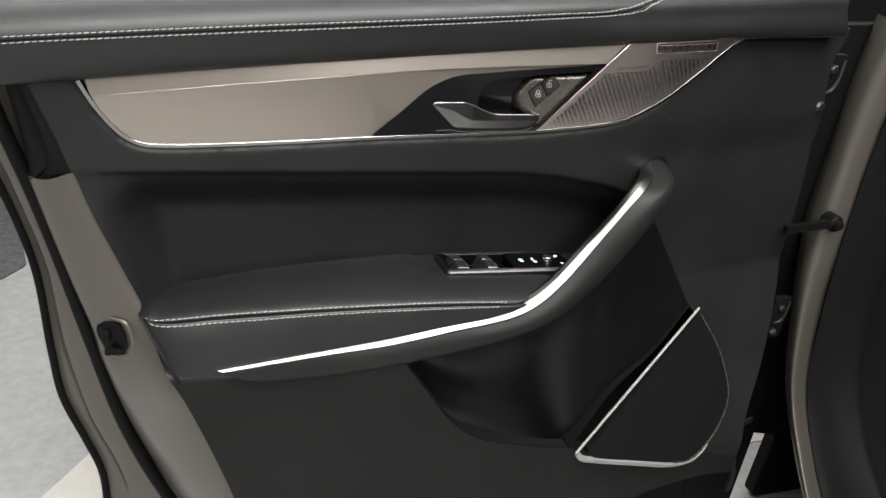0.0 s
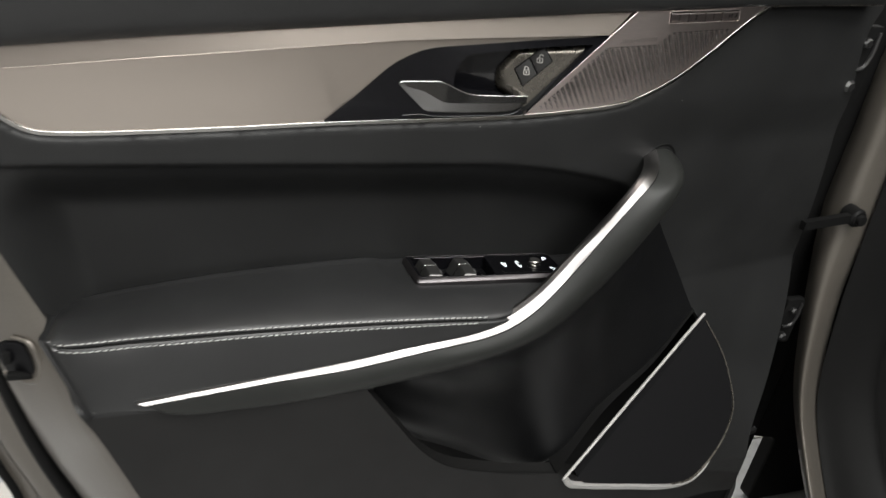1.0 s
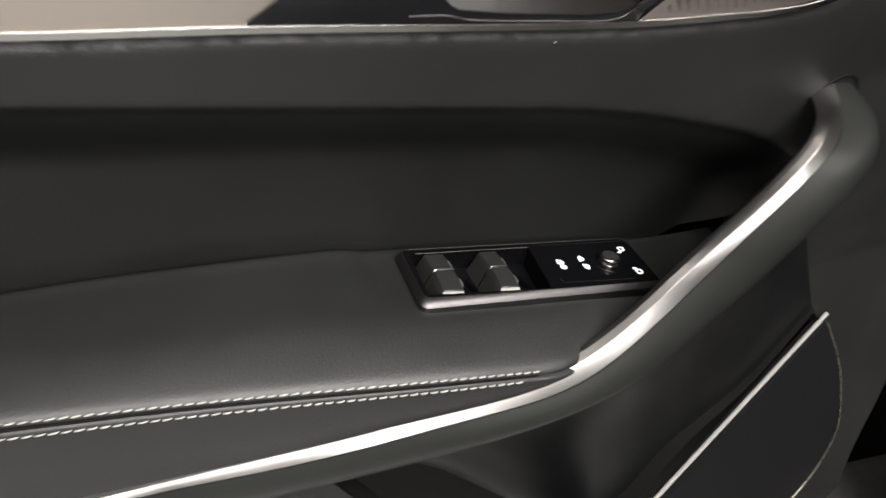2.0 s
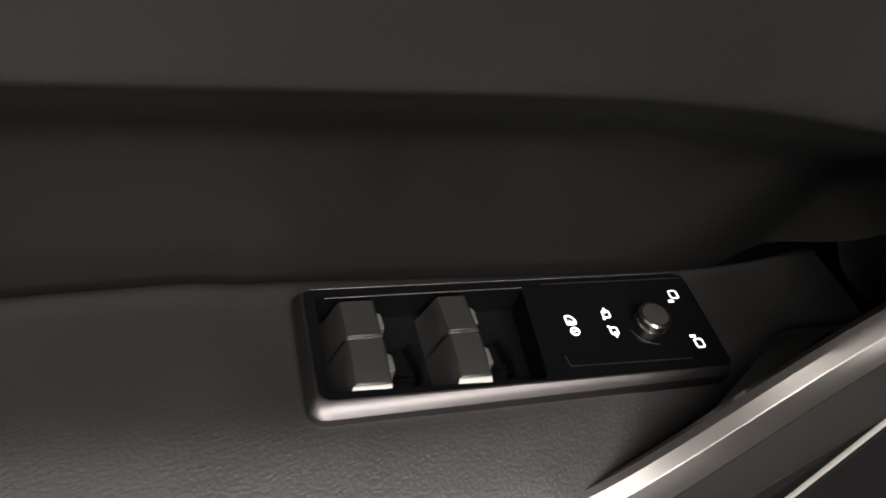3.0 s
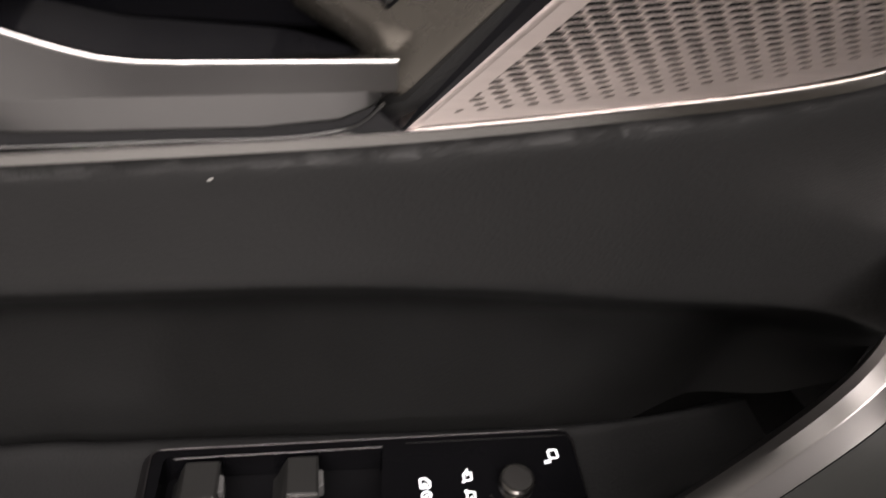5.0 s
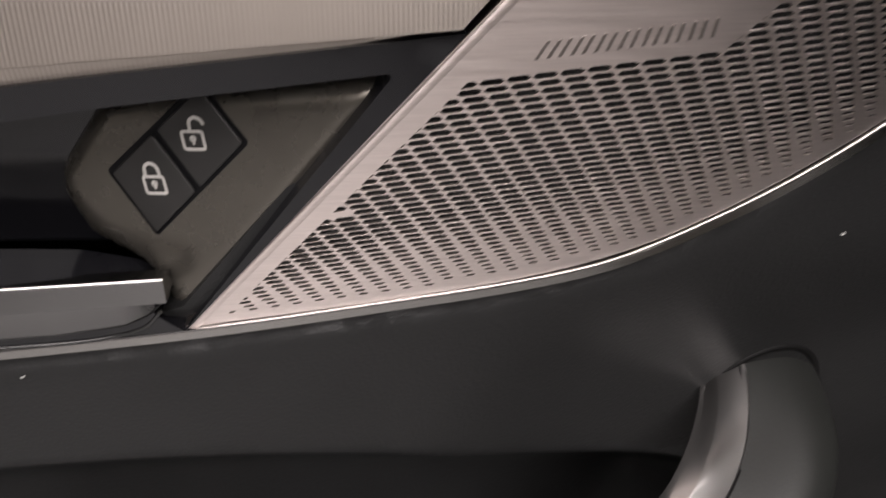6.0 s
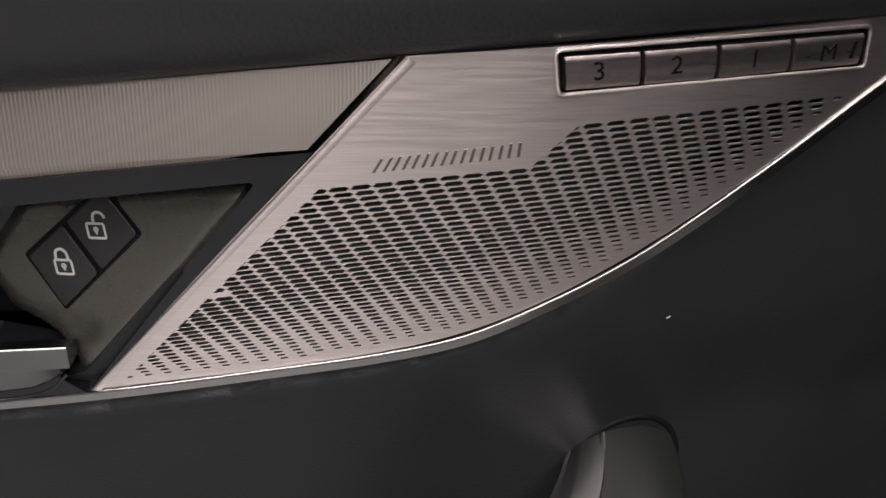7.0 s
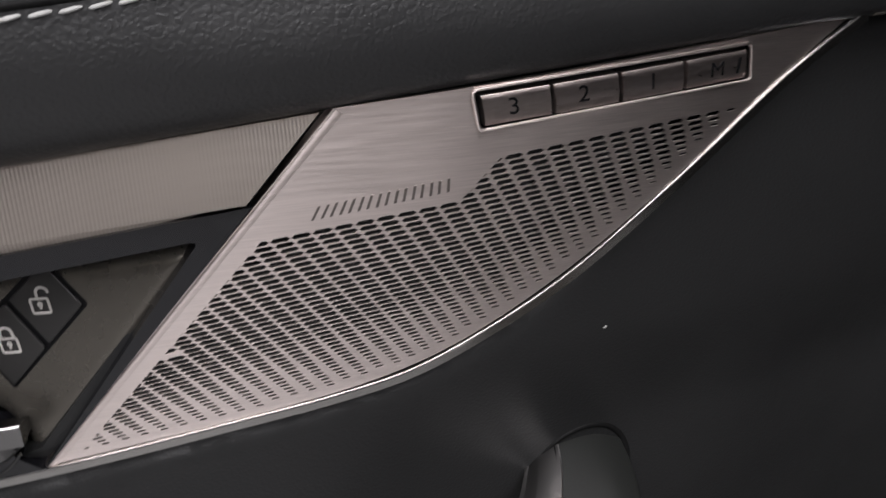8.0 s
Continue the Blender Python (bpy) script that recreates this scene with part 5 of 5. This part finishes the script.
stroke(bm, [(kn[0] + 0.0125 * math.cos(radians(a)), kn[1] + 0.0125 * math.sin(radians(a))) for a in range(195, 275, 8)], 0.0003, on_pack, 0.0036, 0.0001)
dpart("knob_mark", bm, SATIN, parent=pack)


def symbol(bm, at, s, loops, turn=0.0):
    c, d = math.cos(radians(turn)), math.sin(radians(turn))
    for pts, closed, width in loops:
        stroke(bm, [(at[0] + (u * c - v * d) * s, at[1] + (u * d + v * c) * s) for u, v in pts], width * s, on_pack, 0.0036, 0.00012, closed)


mirror = [(rounded([(-0.8, -0.9), (0.8, -0.9), (0.8, 0.9), (-0.8, 0.9)], 0.45, 4), True, 0.34)]
i1, i2, i3, i4 = [(0.1179, -0.0276), (0.1179, -0.0338)], [(0.1375, -0.025), (0.1376, -0.035)], [(0.1797, -0.015), (0.1765, -0.0192)], [(0.1787, -0.0451), (0.1773, -0.0409)]
bm = bmesh.new()
symbol(bm, i1[0], 0.0024, [(rounded([(-0.9, -0.9), (0.9, -0.9), (0.9, 0.3), (0.2, 1.1), (-0.9, 1.1)], 0.3, 3), True, 0.36), ([(-0.5, -0.1), (0.5, -0.4)], False, 0.3)], 0)
symbol(bm, (i1[1][0], i1[1][1]), 0.0024, [(arc(0, 0, 0.85, 0, 324, 12), True, 0.36), ([(-0.4, -0.1), (0.4, 0.1)], False, 0.4)], 0)
dpart("symbol", bm, BACKLIT, "lit rear window lock symbol", parent=pack)
bm = bmesh.new()
for p, up in ((i2[0], 1), (i2[1], -1)):
    symbol(bm, p, 0.0022, mirror + [([(0, 0.2 * up), (0, 1.7 * up)], False, 0.42), ([(-0.6, -1.2 * up), (-1.2, -1.2 * up)], False, 0.5)])
dpart("symbol", bm, BACKLIT, "lit folding mirror symbol", parent=pack)
for p, q in (i3, i4):
    bm = bmesh.new()
    symbol(bm, p, 0.0026, mirror)
    symbol(bm, q, 0.0026, [([(-0.7, 0), (0.5, 0)], False, 0.6)])
    dpart("symbol", bm, BACKLIT, "lit mirror choice symbol", parent=pack)

# ---- hinge side ----
hg = thing("door_hinge", "dark steel door hinge with bright worn edges", "hinge", group="door hinges", at=[(0.654, 0.07, 0.875), (0.663, 0.07, 0.908), (0.661, 0.07, 0.945)][1])


def hinge(root, p, s):
    x, y, z = p[1]
    inv = Matrix.Translation(root.location).inverted()

    def add(name, bm, mat):
        ob = part(name, bm, mat, root)
        ob.matrix_parent_inverse = inv
    bm = bmesh.new()
    block(bm, (x, y, z), (0.042 * s, 0.014, 0.10 * s), bevel=0.004)
    add("hinge_leaf", bm, RUBBER)
    bm = bmesh.new()
    sweep([(x + 0.014 * s, y - 0.008, z + 0.042 * s), (x + 0.012 * s, y - 0.009, z + 0.01 * s), (x + 0.004 * s, y - 0.009, z - 0.006 * s), (x - 0.014 * s, y - 0.009, z - 0.009 * s)], ring(0.003 * s, 0.003 * s, 8), bm, n=20)
    add("hinge_rib", bm, STEEL)
    bm = bmesh.new()
    lathe(bm, [(0.009 * s, 0), (0.009 * s, 0.006), (0.006 * s, 0.010)], 6, lambda u, v, h: (x - 0.008 * s + u, y - 0.007 - h, z - 0.030 * s + v))
    add("hinge_bolt", bm, STEEL)
    bm = bmesh.new()
    lathe(bm, [(0.007 * s, 0), (0.007 * s, 0.005), (0.005 * s, 0.008)], 6, lambda u, v, h: (x - 0.004 * s + u, y - 0.007 - h, z + 0.028 * s + v))
    add("hinge_bolt", bm, STEEL)


hinge(hg, [(0.654, 0.07, 0.875), (0.663, 0.07, 0.908), (0.661, 0.07, 0.945)], 1.0)
hg2 = thing("door_hinge", "dark steel door hinge with bright worn edges", "hinge", group="door hinges", at=[(0.721, 0.06, 0.448), (0.724, 0.06, 0.487), (0.717, 0.06, 0.518)][1])
hinge(hg2, [(0.721, 0.06, 0.448), (0.724, 0.06, 0.487), (0.717, 0.06, 0.518)], 0.85)

sp = [(0.668, 0.062, 0.667), (0.722, 0.064, 0.672), (0.770, 0.066, 0.676)]
cs = thing("check_strap", "black door check strap bolted to the pillar", "check strap", at=sp[1])
inv = Matrix.Translation(cs.location).inverted()
bm = sweep(moved(sp, 0, -0.01), [(-0.007, -0.005), (-0.007, 0.005), (0.007, 0.005), (0.007, -0.005)], n=16)
ob = part("strap_arm", bm, RUBBER, cs)
ob.matrix_parent_inverse = inv
bm = bmesh.new()
lathe(bm, [(0.015, -0.012), (0.015, 0.010), (0.012, 0.014), (0.009, 0.014), (0.008, 0.020), (0.004, 0.021)], 20, lambda u, v, h: (sp[2][0] + u, sp[2][1] - 0.006 - h, sp[2][2] + v))
ob = part("strap_bolt", bm, RUBBER, cs)
ob.matrix_parent_inverse = inv

# door's dark front edge behind the card
bm = loft([moved(right, -0.03, 0.012), moved(right, 0.012, 0.03), moved(right, 0.05, 0.05), moved(right, 0.07, 0.09)], 40, 3)
dpart("hinge_edge", bm, RUBBER, "black sealed front edge of the door", sharp=60)
bm = bmesh.new()
plate(rounded([(0.56, 0.20), (0.70, 0.17), (0.72, -0.11), (0.88, -0.11), (0.86, 1.0), (0.60, 0.99)], 0.01), lambda u, v, h: (u, 0.10 + 0.15 * (u - 0.6) - h, v), -0.02, 0.0, 0.003, bm)
dpart("front_jamb", bm, RUBBER, "black sealed front face of the door frame")
br = [(0.683, 0.02, 0.265), (0.726, 0.03, 0.275), (0.72, 0.02, 0.146), (0.721, 0.02, 0.104)]
bm = sweep([br[1], br[0], br[2], br[3]], [(-0.0045, -0.003), (-0.0045, 0.003), (0.0045, 0.003), (0.0045, -0.003)], n=24)
dpart("foot_bracket", bm, STEEL, "bare bent metal bracket")

# ---- car body at the hinge pillar ----
car = thing("car", "champagne car with black door opening seal beside its open door", "car", at=(0.85, 0.0, 0.0))
inv = Matrix.Translation(car.location).inverted()
for name, bm, mat, label in (
        ("pillar", loft([moved([(0.765, 0.099, 1.013), (0.765, 0.111, 0.92), (0.765, 0.103, 0.786), (0.765, 0.097, 0.667), (0.765, 0.059, 0.509), (0.765, 0.007, 0.357), (0.765, -0.056, 0.264), (0.765, -0.121, 0.189), (0.765, -0.176, 0.135)], 0.014, 0.03), [(0.765, 0.099, 1.013), (0.765, 0.111, 0.92), (0.765, 0.103, 0.786), (0.765, 0.097, 0.667), (0.765, 0.059, 0.509), (0.765, 0.007, 0.357), (0.765, -0.056, 0.264), (0.765, -0.121, 0.189), (0.765, -0.176, 0.135)], [(0.77, 0.071, 1.018), (0.77, 0.081, 0.913), (0.77, 0.076, 0.784), (0.77, 0.07, 0.662), (0.77, 0.045, 0.512), (0.77, -0.001, 0.355), (0.77, -0.065, 0.262), (0.77, -0.13, 0.186), (0.77, -0.184, 0.132)], [(0.8, 0.059, 1.024), (0.8, 0.067, 0.906), (0.8, 0.066, 0.781), (0.8, 0.058, 0.657), (0.8, 0.048, 0.514), (0.8, 0.007, 0.354), (0.8, -0.057, 0.259), (0.8, -0.122, 0.184), (0.8, -0.176, 0.128)], moved([(0.8, 0.059, 1.024), (0.8, 0.067, 0.906), (0.8, 0.066, 0.781), (0.8, 0.058, 0.657), (0.8, 0.048, 0.514), (0.8, 0.007, 0.354), (0.8, -0.057, 0.259), (0.8, -0.122, 0.184), (0.8, -0.176, 0.128)], 0.01, 0.0)], 60, 4), PAINT, "champagne painted hinge pillar"),
        ("opening_seal", loft([moved([(0.812, 0.05, 1.026), (0.812, 0.057, 0.91), (0.812, 0.057, 0.774), (0.812, 0.049, 0.64), (0.812, 0.033, 0.498), (0.812, 0.001, 0.357), (0.812, -0.06, 0.261), (0.812, -0.128, 0.187), (0.812, -0.182, 0.132)], -0.012, 0.0), moved([(0.812, 0.05, 1.026), (0.812, 0.057, 0.91), (0.812, 0.057, 0.774), (0.812, 0.049, 0.64), (0.812, 0.033, 0.498), (0.812, 0.001, 0.357), (0.812, -0.06, 0.261), (0.812, -0.128, 0.187), (0.812, -0.182, 0.132)], 0.0, -0.01), [(0.835, 0.014, 1.035), (0.835, 0.013, 0.887), (0.835, 0.018, 0.76), (0.835, 0.023, 0.619), (0.835, 0.012, 0.498), (0.835, -0.024, 0.374), (0.835, -0.086, 0.28), (0.835, -0.154, 0.21), (0.835, -0.207, 0.155)], [(0.865, -0.03, 1.046), (0.865, -0.027, 0.901), (0.865, -0.007, 0.77), (0.865, 0.006, 0.627), (0.865, -0.002, 0.504), (0.865, -0.04, 0.383), (0.865, -0.104, 0.292), (0.865, -0.176, 0.226), (0.865, -0.228, 0.171)], moved([(0.865, -0.03, 1.046), (0.865, -0.027, 0.901), (0.865, -0.007, 0.77), (0.865, 0.006, 0.627), (0.865, -0.002, 0.504), (0.865, -0.04, 0.383), (0.865, -0.104, 0.292), (0.865, -0.176, 0.226), (0.865, -0.228, 0.171)], 0.02, 0.0)], 60, 4), RUBBER, "thick black rubber opening seal"),
        ("kick_panel", loft([moved([(0.865, -0.03, 1.046), (0.865, -0.027, 0.901), (0.865, -0.007, 0.77), (0.865, 0.006, 0.627), (0.865, -0.002, 0.504), (0.865, -0.04, 0.383), (0.865, -0.104, 0.292), (0.865, -0.176, 0.226), (0.865, -0.228, 0.171)], 0.012, 0.0), moved([(0.865, -0.03, 1.046), (0.865, -0.027, 0.901), (0.865, -0.007, 0.77), (0.865, 0.006, 0.627), (0.865, -0.002, 0.504), (0.865, -0.04, 0.383), (0.865, -0.104, 0.292), (0.865, -0.176, 0.226), (0.865, -0.228, 0.171)], 0.03, -0.05), moved([(0.865, -0.03, 1.046), (0.865, -0.027, 0.901), (0.865, -0.007, 0.77), (0.865, 0.006, 0.627), (0.865, -0.002, 0.504), (0.865, -0.04, 0.383), (0.865, -0.104, 0.292), (0.865, -0.176, 0.226), (0.865, -0.228, 0.171)], 0.05, -0.15), moved([(0.865, -0.03, 1.046), (0.865, -0.027, 0.901), (0.865, -0.007, 0.77), (0.865, 0.006, 0.627), (0.865, -0.002, 0.504), (0.865, -0.04, 0.383), (0.865, -0.104, 0.292), (0.865, -0.176, 0.226), (0.865, -0.228, 0.171)], 0.07, -0.3)], 40, 4), PLASTIC, "black plastic kick panel")):
    ob = part(name, bm, mat, car, label, 70)
    ob.matrix_parent_inverse = inv

def along_side(f):
    """A place on the foot of the car's side, from the hinge pillar backwards."""
    return (0.96 - 0.80 * f, -0.22 - 2.18 * f)


# plain blocks added for the car's unseen side, to give the grille its reflection
for name, mat, label, runs in (
        ("sill", PAINT, "unseen champagne block added as the sill, for reflections", (((0.02, 1.0), -0.10, 0.30, 0.0),)),
        ("rear_door", PAINT, "unseen champagne block added as the rear door, for reflections", (((0.52, 1.0), 0.31, 0.98, 0.0),)),
        ("cabin_side", PLASTIC, "plain dark blocks added for the cabin behind the opening", (((0.0, 0.51), 0.31, 1.55, 0.22), ((0.52, 1.0), 0.99, 1.5, 0.05), ((0.0, 0.02), -0.1, 1.2, 0.0)))):
    bm = bmesh.new()
    for (f0, f1), lo, hi, back in runs:
        a, b = along_side(f0), along_side(f1)
        d = Vector((b[0] - a[0], b[1] - a[1], 0))
        block(bm, ((a[0] + b[0]) / 2 + 0.94 * back, (a[1] + b[1]) / 2 - 0.34 * back, (lo + hi) / 2), (d.length, 0.06, hi - lo), Matrix.Rotation(math.atan2(d.y, d.x), 4, "Z"), 0.02)
    ob = part(name, bm, mat, car, label)
    ob.matrix_parent_inverse = inv

bm = bmesh.new()
block(bm, (1.43, -0.01, 0.55), (0.98, 0.06, 1.3), Matrix.Rotation(0.43, 4, "Z"), 0.02)
ob = part("bulkhead", bm, PLASTIC, car)
ob.matrix_parent_inverse = inv

bm = bmesh.new()
plate(rounded([(0.72, 0.14), (0.975, 0.08), (0.975, -0.11), (1.9, -0.11), (1.9, 1.05), (0.72, 1.05)], 0.02), lambda u, v, h: (u, 0.17 - h, v), -0.03, 0.0, 0.004, bm)
ob = part("wing_liner", bm, RUBBER, car, "black inner wing liner")
ob.matrix_parent_inverse = inv

# lint on the trim
rng = random.Random(5)
for i, (x, z, s) in enumerate(((0.351, 0.869, 0.0007), (0.10, 0.835, 0.0006))):
    bm = bmesh.new()
    sweep([on_card(x, z, 0.0006), on_card(x + s, z + 0.3 * s, 0.0009), on_card(x + 2.2 * s, z + s, 0.0006)], ring(0.0003, 0.0003, 5), bm, n=6)
    tagged(new("lint", finish(bm, "lint", FLUFF)), "tiny pale fleck of lint on the vinyl", "lint", group="lint flecks")
